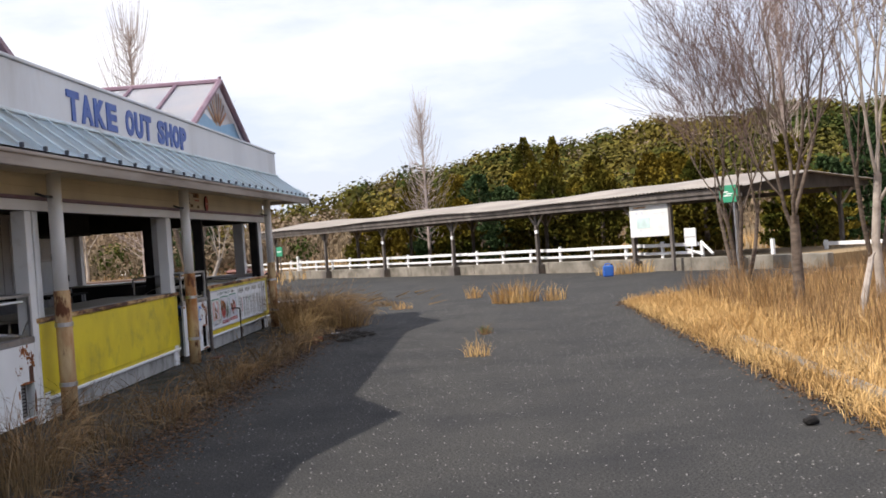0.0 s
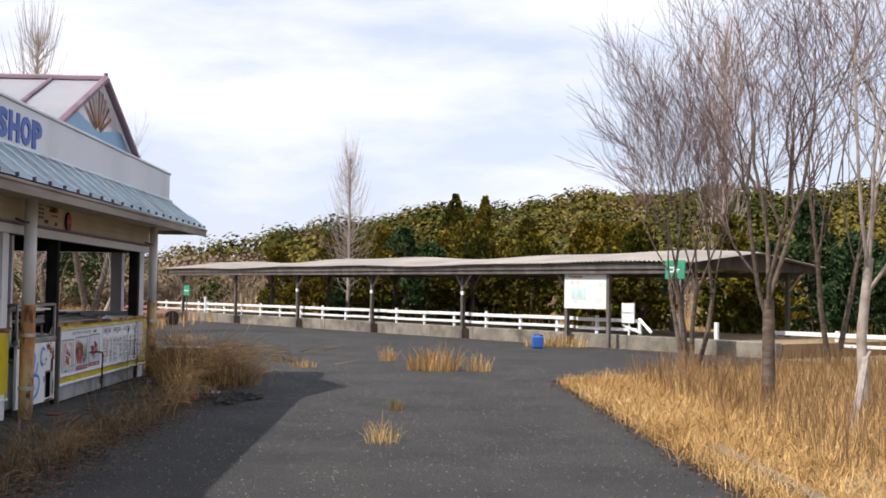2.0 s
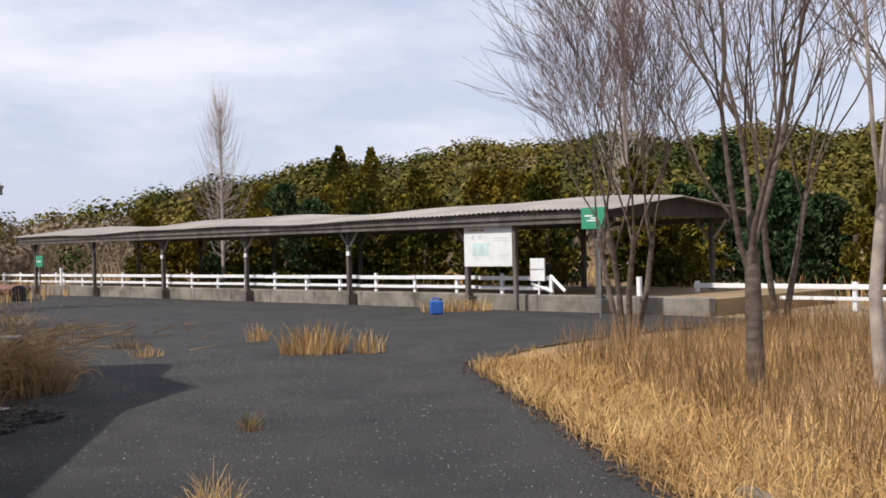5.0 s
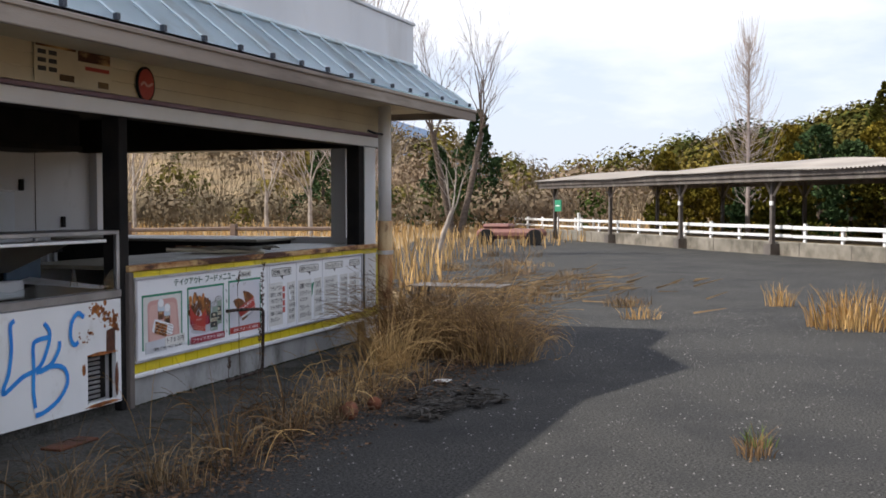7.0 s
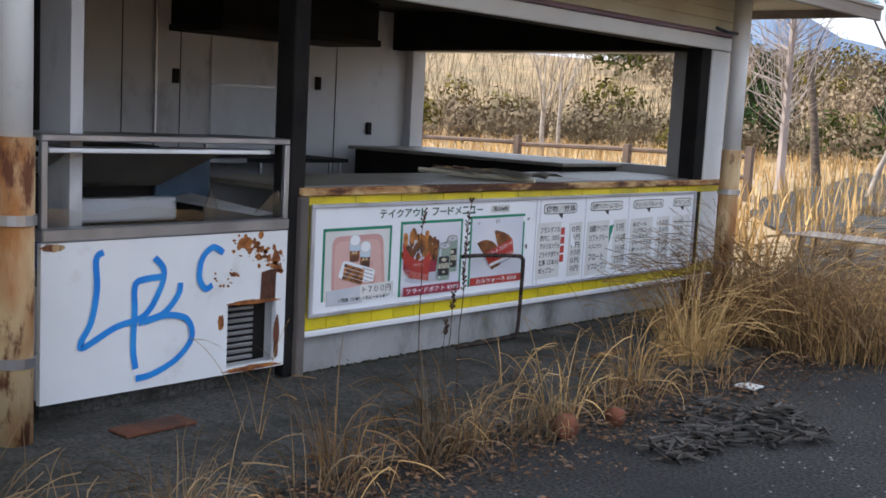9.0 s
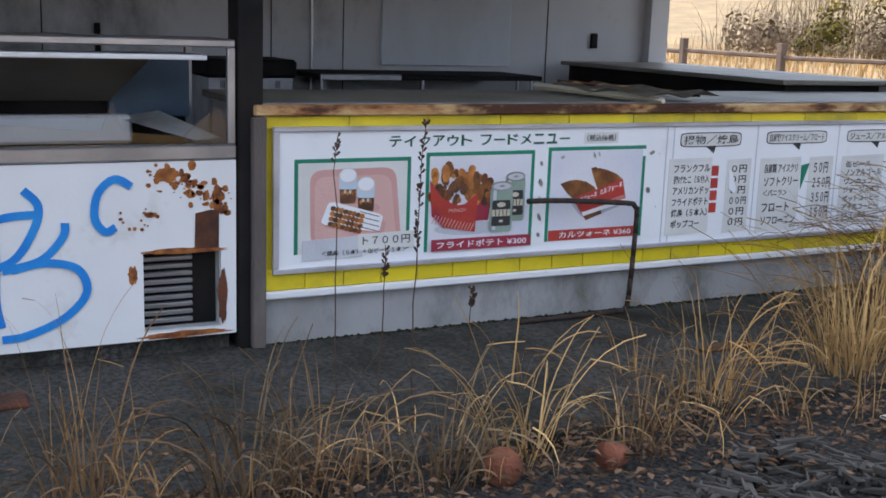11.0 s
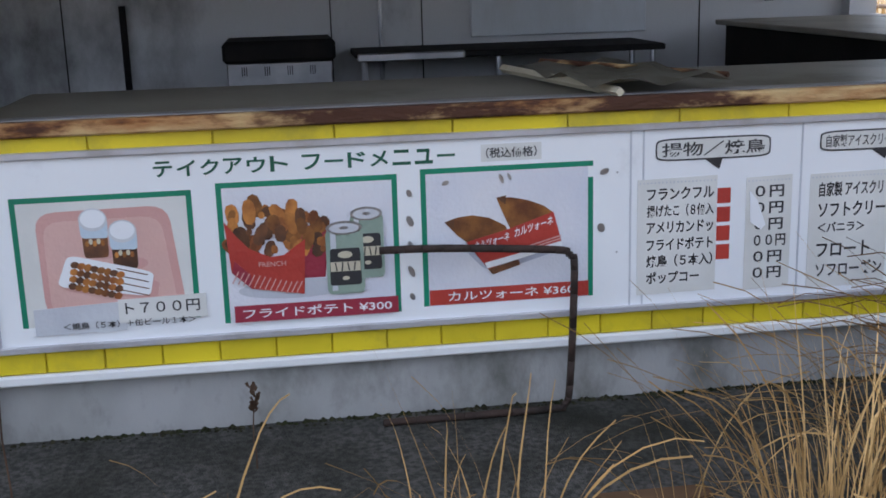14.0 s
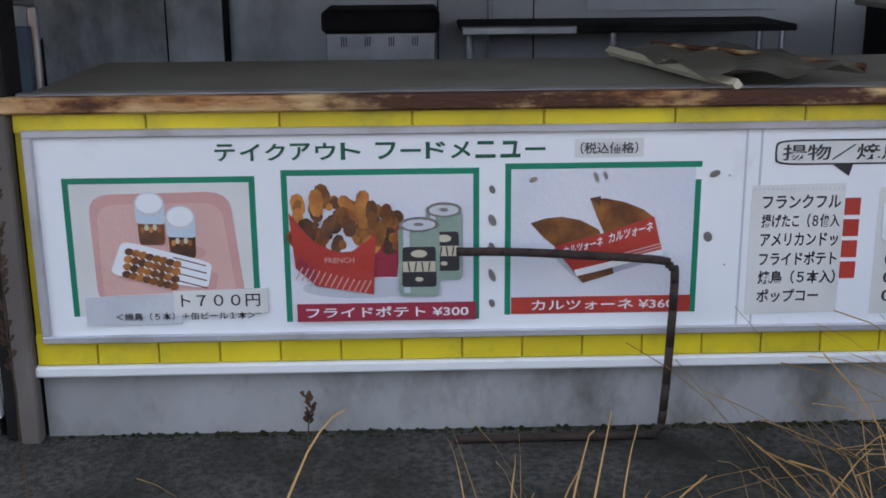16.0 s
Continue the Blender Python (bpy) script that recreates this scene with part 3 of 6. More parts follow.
# ---- counters ----
def counter(y0, y1, tiles, label):
    c = thing("counter", label, "counter", (W, y0, 0.03), "serving counters")
    bm = bmesh.new()
    box(bm, -4.72, W - 0.03, y0, y1, 0.03, 0.24)
    part("plinth", bm, GRUBBY, c, "dirty white plinth")
    part("ledge", soft_box(W - 0.03, W + 0.012, y0 - 0.02, y1, 0.222, 0.254), WHITE, c)
    bm = bmesh.new()
    box(bm, -4.72, W - 0.012, y0, y1, 0.25, 0.955)
    part("front", bm, YELLOW, c)
    if tiles:
        for z0, z1, w in ((0.256, 0.345, 0.165), (0.905, 0.955, 0.33)):
            k = int((y1 - y0) / w)
            me = None
            for i in range(k):
                ya = y0 + i * (y1 - y0) / k
                yb = ya + (y1 - y0) / k - 0.004
                if me is None:
                    t = part("tile", soft_box(W - 0.012, W - 0.001, ya, yb, z0, z1, 0.0025), YELLOW, c)
                    me, first = t.data, ya
                else:
                    t = new("tile", me)
                    t.parent = c
                    t.location = (0, ya - first, 0)
    else:
        part("sheet", soft_box(W - 0.012, W - 0.001, y0, y1, 0.3, 0.95, 0.003), YELLOW, c)
    part("edge", soft_box(W - 0.03, W + 0.022, y0 - 0.05, y1 + 0.02, 0.957, 1.0, 0.006), EDGE, c, "rust-stained peeling cream edge strip")
    part("top", soft_box(-5.55, W - 0.032, y0, y1, 0.965, 0.995, 0.004), TOP, c, "grimy laminate top")
    for i in range(3):
        part("track", soft_box(W - 0.09 + i * 0.018, W - 0.08 + i * 0.018, y0, y1, 0.996, 1.004, 0.002), STEEL, c)
    bm = bmesh.new()
    box(bm, -5.5, -5.45, y0 + 0.02, y1 - 0.02, 0.03, 0.964)
    part("back_panel", bm, INNER, c)
    rg = random.Random(int(y0 * 10))
    vs, fs = [], []
    for i in range(int((y1 - y0) * 160)):
        y, q = rg.uniform(y0, y1), rg.random() ** 2
        x, z, r = W - 0.03 + 0.004 + 0.05 * q, 0.03, rg.uniform(0.003, 0.011) * (1.2 - 0.6 * q)
        k = len(vs)
        vs += [(x - r, y - r, z - 0.002), (x + r, y - r * 0.6, z - 0.002), (x + r * 0.7, y + r, z - 0.002), (x - r, y + r, z - 0.002), (x, y, z + r * 0.8)]
        fs += [(k, k + 1, k + 4), (k + 1, k + 2, k + 4), (k + 2, k + 3, k + 4), (k + 3, k, k + 4)]
    sheet("moss", vs, fs, MOSS, "dark moss and grit along the counter foot", "moss")
    return c


counter(19.25, 23.8, True, "yellow tiled serving counter with a rusty edge")
counter(12.86, 17.55, False, "bright yellow serving counter with a white plinth")
counter(4.0, 11.2, False, "bright yellow serving counter with a white plinth")
tagged(part("jamb", soft_box(-4.62, -4.57, 19.19, 19.245, 0.03, 0.955), SHEDWOOD), "grey rotten jamb board beside the counter", "board")

# ---- display freezers ----
def patch(cy, cz, ry, rz, x, seed, n=26):
    rng = random.Random(seed)
    return poly([(cy + ry * math.cos(6.283 * i / n) * rng.uniform(0.75, 1.08), cz + rz * math.sin(6.283 * i / n) * rng.uniform(0.75, 1.08)) for i in range(n)], x, 0.0015)


def freezer(y0, painted):
    f = thing("display_freezer", "white display freezer with rust and blue graffiti" if painted else "white display freezer with broken vent and rust", "freezer", (-4.6, y0, 0.03), "display freezers")
    y1 = y0 + 1.33
    x = -4.6
    bm = bmesh.new()
    box(bm, -5.3, x - 0.04, y0 + 0.02, y1 - 0.02, 0.03, 0.1)
    part("kick_plate", bm, CONCRETE, f)
    bm = bmesh.new()
    v0, v1 = y1 - 0.36, y1 - 0.06
    for a, b, c, d in ((y0, v0, 0.1, 0.79), (v0, v1, 0.44, 0.79), (v1, y1, 0.1, 0.79), (v0, v1, 0.1, 0.13)):
        box(bm, x - 0.03, x, a, b, c, d)
    part("front_panel", bm, WHITE, f, "white enamel front")
    bm = bmesh.new()
    box(bm, -5.3, x - 0.1, y0, y1, 0.1, 0.6)
    part("body", bm, WHITE, f)
    # black plate paints the shade behind the vent slats
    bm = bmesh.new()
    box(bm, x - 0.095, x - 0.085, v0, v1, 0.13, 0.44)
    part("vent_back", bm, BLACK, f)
    for i in range(9):
        part("vent_slat", soft_box(x - 0.07, x - 0.05, v0 + 0.01, v1 - 0.1, 0.15 + 0.031 * i, 0.168 + 0.031 * i, 0.003), STEEL, f)
    for i, (cy, cz, ry, rz, m) in enumerate(((y1 - 0.2, 0.445, 0.18, 0.012, RUSTRED), (y1 - 0.2, 0.115, 0.19, 0.014, RUSTRED), (y1 - 0.4, 0.36, 0.02, 0.04, RUSTRED), (y1 - 0.055, 0.25, 0.02, 0.12, RUSTDARK),
                                             (y1 - 0.33, 0.59, 0.025, 0.012, RUSTRED), (y1 - 0.27, 0.74, 0.05, 0.03, RUSTRED), (y1 - 0.075, 0.64, 0.022, 0.06, RUSTRED), (y0 + 0.05, 0.77, 0.06, 0.018, RUST))):
        part("rust_patch", patch(cy, cz, ry, rz, x + 0.001 + 0.0008 * (i % 2), 30 + i), m, f)
    part("rust_patch", poly([(y1 - 0.165, 0.45), (y1 - 0.07, 0.45), (y1 - 0.068, 0.595), (y1 - 0.1, 0.6), (y1 - 0.16, 0.588)], x + 0.002, 0.0015), RUSTDARK, f)
    rng = random.Random(5)
    for i in range(120):
        k = rng.random()
        s, u, v = 0.003 + 0.014 * rng.random() ** 2, 0.31 - 0.25 * k + rng.gauss(0, 0.035), 0.735 - 0.13 * k * k + rng.gauss(0, 0.028)
        part("rust_spot", patch(y1 - max(0.02, u), min(0.78, v), s, s * rng.uniform(0.5, 1.5), x + 0.001 + 0.0003 * (i % 3), 60 + i, 11), RUSTRED, f)
    for i in range(14):
        s = rng.uniform(0.003, 0.009)
        part("rust_spot", patch(y1 - rng.uniform(0.3, 0.45), rng.uniform(0.53, 0.62), s, s, x + 0.001, 260 + i, 9), RUSTRED, f)
    part("rail", soft_box(x - 0.06, x + 0.012, y0, y1, 0.795, 0.85, 0.006), STEEL, f, "dented steel rail")
    part("deck", soft_box(-5.28, x - 0.06, y0 + 0.02, y1 - 0.02, 0.6, 0.63, 0.004), GRUBBY, f)
    # the shaded depth of the case is put into this black colour
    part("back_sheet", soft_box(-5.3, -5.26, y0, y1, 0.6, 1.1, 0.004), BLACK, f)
    part("top_rail", soft_box(-4.98, x - 0.0, y0, y1, 1.215, 1.245, 0.005), STEEL, f)
    part("lamp_rail", soft_box(-4.82, x - 0.03, y0 + 0.05, y1 - 0.1, 1.165, 1.185, 0.004), WHITE, f)
    bm = bmesh.new()
    bm.faces.new([bm.verts.new(p) for p in ((-4.78, y0 + 0.12, 1.16), (-4.78, y1 - 0.28, 1.16), (-5.2, y1 - 0.36, 0.97), (-5.2, y0 + 0.12, 0.97))])
    bmesh.ops.solidify(bm, geom=bm.faces[:], thickness=0.012)
    part("canopy", bm, TOP, f, "grimy slanting inner canopy")
    part("canopy_rail", soft_box(-4.93, -4.9, y0 + 0.1, y1 - 0.3, 1.105, 1.13, 0.004), ALU, f)
    part("liner_rim", soft_box(-5.24, -5.14, y0 + 0.04, y1 - 0.28, 0.80, 0.915, 0.012), WHITE, f, "dusty white rear liner rim")
    bm = bmesh.new()
    bm.faces.new([bm.verts.new(p) for p in ((-4.66, y1 - 0.04, 0.87), (-4.66, y1 - 0.14, 0.86), (-5.2, y1 - 0.34, 0.90), (-5.2, y1 - 0.16, 0.93))])
    bmesh.ops.solidify(bm, geom=bm.faces[:], thickness=0.02)
    part("liner_side", bm, WHITE, f, "white sloping side of the liner")
    part("inner_panel", soft_box(-5.25, -5.22, y1 - 0.36, y1 - 0.02, 0.9, 1.14, 0.004), BLUEDARK, f, "dark blue inner panel")
    part("tub", soft_box(-5.18, -4.76, y0 + 0.1, y0 + 0.55, 0.632, 0.78, 0.02), BLUECAN, f, "dusty blue plastic tub")
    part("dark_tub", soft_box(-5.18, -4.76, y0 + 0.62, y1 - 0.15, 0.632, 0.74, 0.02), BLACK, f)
    for yy in (y0 + 0.015, y1 - 0.015):
        part("upright", soft_box(x - 0.03, x, yy - 0.015, yy + 0.015, 0.85, 1.215, 0.004), STEEL, f)
        part("rear_upright", soft_box(-5.28, -5.25, yy - 0.015, yy + 0.015, 0.63, 1.2, 0.004), STEEL, f)
        bm = bmesh.new()
        rod(bm, (-5.26, yy, 1.21), (-4.98, yy, 1.23), 0.012, 0.012, 6)
        part("side_rail", bm, STEEL, f)
    bm = poly([(y0 + 0.03, 0.852), (y1 - 0.03, 0.852), (y1 - 0.03, 0.93), (y1 - 0.06, 0.99), (y1 - 0.12, 0.95), (y1 - 0.2, 0.88), (y1 - 0.42, 0.9), (y1 - 0.46, 1.02), (y1 - 0.5, 0.9), (y0 + 0.5, 0.93), (y0 + 0.3, 0.9), (y0 + 0.03, 0.94)], x - 0.022, 0.005)
    g = part("broken_glass", bm, GLASS, f, "jagged remains of the front pane")
    g.visible_shadow = False
    if painted:
        # sprayed strokes: an L, a B and a C
        P = lambda u, v: (y0 + u, v)
        lines = ([P(0.29, 0.74), P(0.255, 0.71), P(0.26, 0.58), P(0.235, 0.44), P(0.19, 0.36), P(0.2, 0.33), P(0.35, 0.40), P(0.50, 0.44), P(0.58, 0.55), P(0.6, 0.64), P(0.55, 0.7)],
                 [P(0.46, 0.20), P(0.445, 0.30), P(0.45, 0.46), P(0.45, 0.58), P(0.5, 0.605), P(0.6, 0.61)],
                 [P(0.47, 0.41), P(0.6, 0.44), P(0.68, 0.52), P(0.69, 0.575)],
                 [P(0.5, 0.41), P(0.62, 0.43), P(0.73, 0.40), P(0.76, 0.31), P(0.68, 0.22), P(0.55, 0.165), P(0.46, 0.155)],
                 [P(0.93, 0.70), P(0.87, 0.73), P(0.81, 0.68), P(0.795, 0.59), P(0.83, 0.535), P(0.87, 0.55)])
        for k, l in enumerate(lines):
            part("graffiti_stroke", stroke(smooth_line(l), x + 0.003 + 0.0006 * k, 0.03), SPRAY, f, "bright blue sprayed line")
    return f


freezer(17.8, True)
freezer(11.38, False)

# ---- menu board ----
BX = W + 0.006
board = thing("menu_board", "long white take-out menu board with food pictures", "menu board", (W, 19.29, 0.34))
part("panel", soft_box(W, BX, 19.29, 23.21, 0.34, 0.91, 0.002), BOARDWHITE, board)
for a, b, c, d in ((19.275, 23.225, 0.325, 0.345), (19.275, 23.225, 0.895, 0.915), (19.275, 19.3, 0.345, 0.895), (23.2, 23.225, 0.345, 0.895)):
    part("frame", soft_box(W, BX + 0.014, a, b, c, d, 0.003), ALU, board)
for yv in (21.19, 21.23, 21.74, 22.28):
    part("divider", soft_box(BX, BX + 0.002, yv, yv + 0.006, 0.345, 0.895, 0.0005), PALEGREY, board)
TITLE = "テイクアウト フードメニュー"
for i, ch in enumerate(TITLE):
    if ch == " ":
        continue
    k = 19.77 + (0.89 / 13.4) * (i if i < 6 else i - 0.6)
    flat = ch == "ー"
    part("letter", writing(ch, k + 0.004, k + 0.058, 0.845 if flat else 0.826, 0.853 if flat else 0.872, BX + 0.001, 0.001, 0.02), INKGREEN, board, "dark green title letter")
part("price_note", poly([(20.73, 0.823), (20.915, 0.823), (20.915, 0.875), (20.73, 0.875)], BX, 0.001), PAPER, board)
part("printed_line", writing("（税込価格）", 20.745, 20.9, 0.833, 0.865, BX + 0.002, 0.0008, 0.01), INK, board)


def green_frame(y0, y1, z0, z1, cut=False):
    w = 0.016
    for a, b, c, d in ((y0, y1, z1 - w, z1), (y0, y0 + w, z0, z1 - w), (y1 - w, y1, z0, z1 - (0.05 if cut else w))):
        part("green_border", poly([(a, c), (b, c), (b, d), (a, d)], BX, 0.0012), GREEN, board)
    part("photo", poly([(y0 + w, z0), (y1 - w, z0), (y1 - w, z1 - w), (y0 + w, z1 - w)], BX - 0.0002, 0.0008), PHOTO if cut or y0 > 19.9 else PAPER, board)


green_frame(19.365, 19.875, 0.40, 0.785)
green_frame(19.945, 20.475, 0.375, 0.80)
green_frame(20.545, 21.075, 0.385, 0.81, True)
Q = BX + 0.0014


def pic(name, pts, m, lift=0.0):
    part(name, poly(pts, Q + lift, 0.0006), m, board)


def tilt(cy, cz, w, h, a):
    c, s = math.cos(a), math.sin(a)
    return [(cy + u * c - v * s, cz + u * s + v * c) for u, v in ((-w, -h), (w, -h), (w, h), (-w, h))]


def rounded(corners, r=0.16, n=4):
    """A quadrilateral with rounded corners."""
    out = []
    for i, p in enumerate(corners):
        a, b = corners[i - 1], corners[(i + 1) % len(corners)]
        p0 = [p[k] + (a[k] - p[k]) * r for k in (0, 1)]
        p1 = [p[k] + (b[k] - p[k]) * r for k in (0, 1)]
        for j in range(n + 1):
            t = j / n
            out.append(tuple((1 - t) ** 2 * p0[k] + 2 * t * (1 - t) * p[k] + t * t * p1[k] for k in (0, 1)))
    return out


PALEPINK = mat("pale_pink", (0.68, 0.44, 0.40), (0.62, 0.39, 0.35), 3, 0.4)
LIDBLUE = mat("pale_blue_lid", (0.56, 0.66, 0.76), (0.50, 0.60, 0.70), 6, 0.4)
pic("tray", rounded([(19.436, 0.425), (19.838, 0.425), (19.805, 0.745), (19.43, 0.74)]), PINK)
pic("tray_floor", rounded([(19.452, 0.43), (19.815, 0.43), (19.782, 0.715), (19.45, 0.712)]), PALEPINK, 0.0007)
for cy, cz in ((19.592, 0.705), (19.672, 0.667)):
    pic("jar_shadow", oval(cy + 0.02, cz - 0.09, 0.045, 0.02, 16), PINK, 0.0012)
    pic("jar", rounded([(cy - 0.033, cz - 0.105), (cy + 0.037, cz - 0.105), (cy + 0.037, cz), (cy - 0.035, cz)]), DARKFOOD, 0.0016)
    for q in range(5):
        pic("jar_label", oval(cy - 0.022 + 0.011 * q, cz - 0.062 + 0.006 * (q % 2), 0.006, 0.009, 8), (FRIED, CREAM)[q % 2], 0.0021)
    pic("jar_shoulder", rounded([(cy - 0.037, cz - 0.045), (cy + 0.039, cz - 0.048), (cy + 0.04, cz + 0.01), (cy - 0.04, cz + 0.01)]), LIDBLUE, 0.0026)
    pic("jar_lid", oval(cy, cz + 0.008, 0.04, 0.034, 22), PALEGREY, 0.003)
    pic("lid_top", oval(cy, cz + 0.011, 0.035, 0.027, 20), BOARDWHITE, 0.0036)
pic("dish_shadow", rounded([(19.49, 0.505), (19.755, 0.465), (19.765, 0.52), (19.53, 0.60)]), PINK, 0.0018)
pic("dish", rounded([(19.473, 0.52), (19.735, 0.475), (19.752, 0.548), (19.512, 0.615)]), BOARDWHITE, 0.0038)
for i in range(4):
    pic("skewer_stick", tilt(19.69, 0.553 - 0.021 * i, 0.045, 0.0016, -0.28), DARKFOOD, 0.0044)
    for j in range(8):
        pic("skewer_meat", oval(19.53 + 0.018 * j - 0.004 * i, 0.583 - 0.021 * i - 0.0052 * j, 0.0125, 0.0105, 9, 0.4 * (j % 3)), (DARKFOOD, FRIED, FRIED)[(i + j) % 3], 0.0048 + 0.0001 * j)
part("price_slip", poly([(19.64, 0.40), (19.895, 0.405), (19.895, 0.475), (19.64, 0.47)], Q + 0.003, 0.004), PAPER, board)
part("torn_slip", poly([(19.40, 0.375), (19.66, 0.377), (19.66, 0.465), (19.40, 0.455)], Q + 0.002, 0.0032), PALEGREY, board)
part("printed_line", writing("ト７００円", 19.66, 19.875, 0.424, 0.46, Q + 0.0075, 0.0006, 0.01), INK, board)
part("printed_line", writing("＜焼鳥（５本）＋缶ビール１本＞", 19.48, 19.86, 0.388, 0.41, Q + 0.0078, 0.0006, 0.01), INK, board)
# fried potato
pic("box_shadow", oval(20.16, 0.47, 0.17, 0.03, 24), PALEGREY)
pic("fry_box_back", [(20.15, 0.50), (20.25, 0.50), (20.27, 0.66), (20.15, 0.66)], MAROON, 0.0006)
rng = random.Random(11)
for i in range(74):
    cy = rng.uniform(19.975, 20.265)
    top = 0.70 + 0.03 * math.sin((cy - 19.97) * 14)
    cz = rng.uniform(0.585, top)
    w = rng.uniform(0.008, 0.02)
    pic("fry", oval(cy, cz, w, w * rng.uniform(0.9, 2.0), 9, rng.uniform(-0.7, 0.7), 0.8), (FRIED, FRIED, DARKFOOD)[i % 3], 0.0012 + 0.00004 * i)
pic("fry_box", [(19.962, 0.685), (19.975, 0.53), (20.03, 0.478), (20.185, 0.452), (20.195, 0.62), (20.165, 0.60), (20.13, 0.575), (20.09, 0.572), (20.03, 0.60), (19.995, 0.64)], RED, 0.0046)
pic("box_fold", [(19.975, 0.53), (20.03, 0.478), (20.03, 0.52), (19.985, 0.565)], MAROON, 0.005)
for i in range(13):
    pic("box_stripe", tilt(19.985 + 0.0155 * i, 0.515 - 0.004 * min(i, 10), 0.0018, 0.02, -0.5), PINK, 0.0054)
part("printed_line", writing("FRENCH", 20.055, 20.135, 0.543, 0.558, Q + 0.0055, 0.0005, 0.01), PINK, board)
for cy, cz, w, h, k in ((20.379, 0.595, 0.05, 0.105, 0.005), (20.311, 0.553, 0.056, 0.108, 0.0064)):
    pic("can_side", rounded([(cy - w, cz - h), (cy + w, cz - h), (cy + w, cz + h * 0.85), (cy - w, cz + h * 0.85)], 0.12), CANGREEN, k)
    pic("can_shine", [(cy - w * 0.75, cz - h * 0.9), (cy - w * 0.45, cz - h * 0.9), (cy - w * 0.45, cz + h * 0.75), (cy - w * 0.75, cz + h * 0.75)], PALEGREY, k + 0.0004)
    pic("can_label", rounded([(cy - w * 0.85, cz - h * 0.75), (cy + w * 0.85, cz - h * 0.75), (cy + w * 0.8, cz + h * 0.3), (cy - w * 0.8, cz + h * 0.3)], 0.1), INK, k + 0.0008)
    pic("can_mark", [(cy - w * 0.8, cz - h * 0.35), (cy + w * 0.8, cz - h * 0.35), (cy + w * 0.8, cz - h * 0.08), (cy - w * 0.8, cz - h * 0.08)], CREAM, k + 0.0012)
    for q in range(4):
        pic("mark_gap", tilt(cy - w * 0.5 + w * 0.33 * q, cz - h * 0.215, 0.002, h * 0.12, 0.15 * (-1) ** q), INK, k + 0.0016)
    pic("can_crest", oval(cy, cz + h * 0.12, w * 0.4, h * 0.1, 12), CREAM, k + 0.0012)
    pic("can_foot", oval(cy, cz - h * 0.55, w * 0.2, h * 0.06, 10), CREAM, k + 0.0012)
    pic("can_lid", oval(cy, cz + h * 0.88, w * 0.96, 0.021, 20), STEEL, k + 0.0012)
    pic("can_rim", oval(cy, cz + h * 0.87, w * 0.8, 0.015, 18), PALEGREY, k + 0.0016)
    pic("can_tab", oval(cy, cz + h * 0.88, w * 0.25, 0.005, 12), STEEL, k + 0.002)
pic("caption_band", [(19.975, 0.377), (20.465, 0.377), (20.465, 0.428), (19.975, 0.428)], MAROON, 0.009)
part("caption", writing("フライドポテト ¥300", 20.0, 20.445, 0.388, 0.418, Q + 0.01, 0.0006, 0.01), BOARDWHITE, board)
# stuffed pastries
SHADE = mat("print_blue_grey", (0.40, 0.42, 0.52), (0.50, 0.52, 0.60), 5, 0.45)
pic("pastry_shadow", rounded([(20.66, 0.57), (20.75, 0.475), (20.98, 0.54), (20.97, 0.60)], 0.3), SHADE)
for arc_pts in ([(20.614, 0.645), (20.655, 0.658), (20.70, 0.662), (20.75, 0.652), (20.80, 0.625), (20.83, 0.56), (20.70, 0.565), (20.655, 0.60)],
                [(20.774, 0.712), (20.82, 0.711), (20.87, 0.70), (20.92, 0.68), (20.952, 0.655), (20.955, 0.60), (20.82, 0.605), (20.795, 0.66)]):
    pic("pastry", arc_pts, FRIED, 0.001)
    a, b = arc_pts[0], arc_pts[3]
    pic("pastry_tip", [a, (a[0] + 0.03, a[1] + 0.006), (a[0] + 0.028, a[1] - 0.022)], DARKFOOD, 0.0016)
pic("wrapper", [(20.68, 0.58), (20.815, 0.615), (20.84, 0.52), (20.745, 0.492)], RED, 0.0024)
pic("wrapper", [(20.805, 0.612), (20.95, 0.66), (20.977, 0.555), (20.835, 0.518)], RED, 0.003)
pic("wrapper_edge", [(20.735, 0.512), (20.974, 0.567), (20.978, 0.552), (20.742, 0.494)], BOARDWHITE, 0.0036)
# shadow under the wrapper, drawn as a dark brown patch of the print
pic("wrapper_foot", [(20.745, 0.492), (20.84, 0.517), (20.845, 0.50), (20.76, 0.474)], DARKFOOD, 0.0024)
for q in range(2):
    pic("wrapper_line", [(20.84, 0.538 + 0.009 * q), (20.973, 0.573 + 0.009 * q), (20.973, 0.577 + 0.009 * q), (20.84, 0.542 + 0.009 * q)], PINK, 0.0036)
part("printed_line", writing("カルツォーネ", 20.705, 20.812, 0.552, 0.578, Q + 0.0042, 0.0005, 0.012, 0.028), BOARDWHITE, board)
part("printed_line", writing("カルツォーネ", 20.828, 20.948, 0.586, 0.614, Q + 0.0042, 0.0005, 0.012, 0.034), BOARDWHITE, board)
pic("caption_band", [(20.563, 0.387), (21.06, 0.387), (21.06, 0.435), (20.563, 0.435)], RED, 0.001)
part("caption", writing("カルツォーネ ¥360", 20.62, 21.015, 0.397, 0.426, Q + 0.002, 0.0006, 0.01), BOARDWHITE, board)
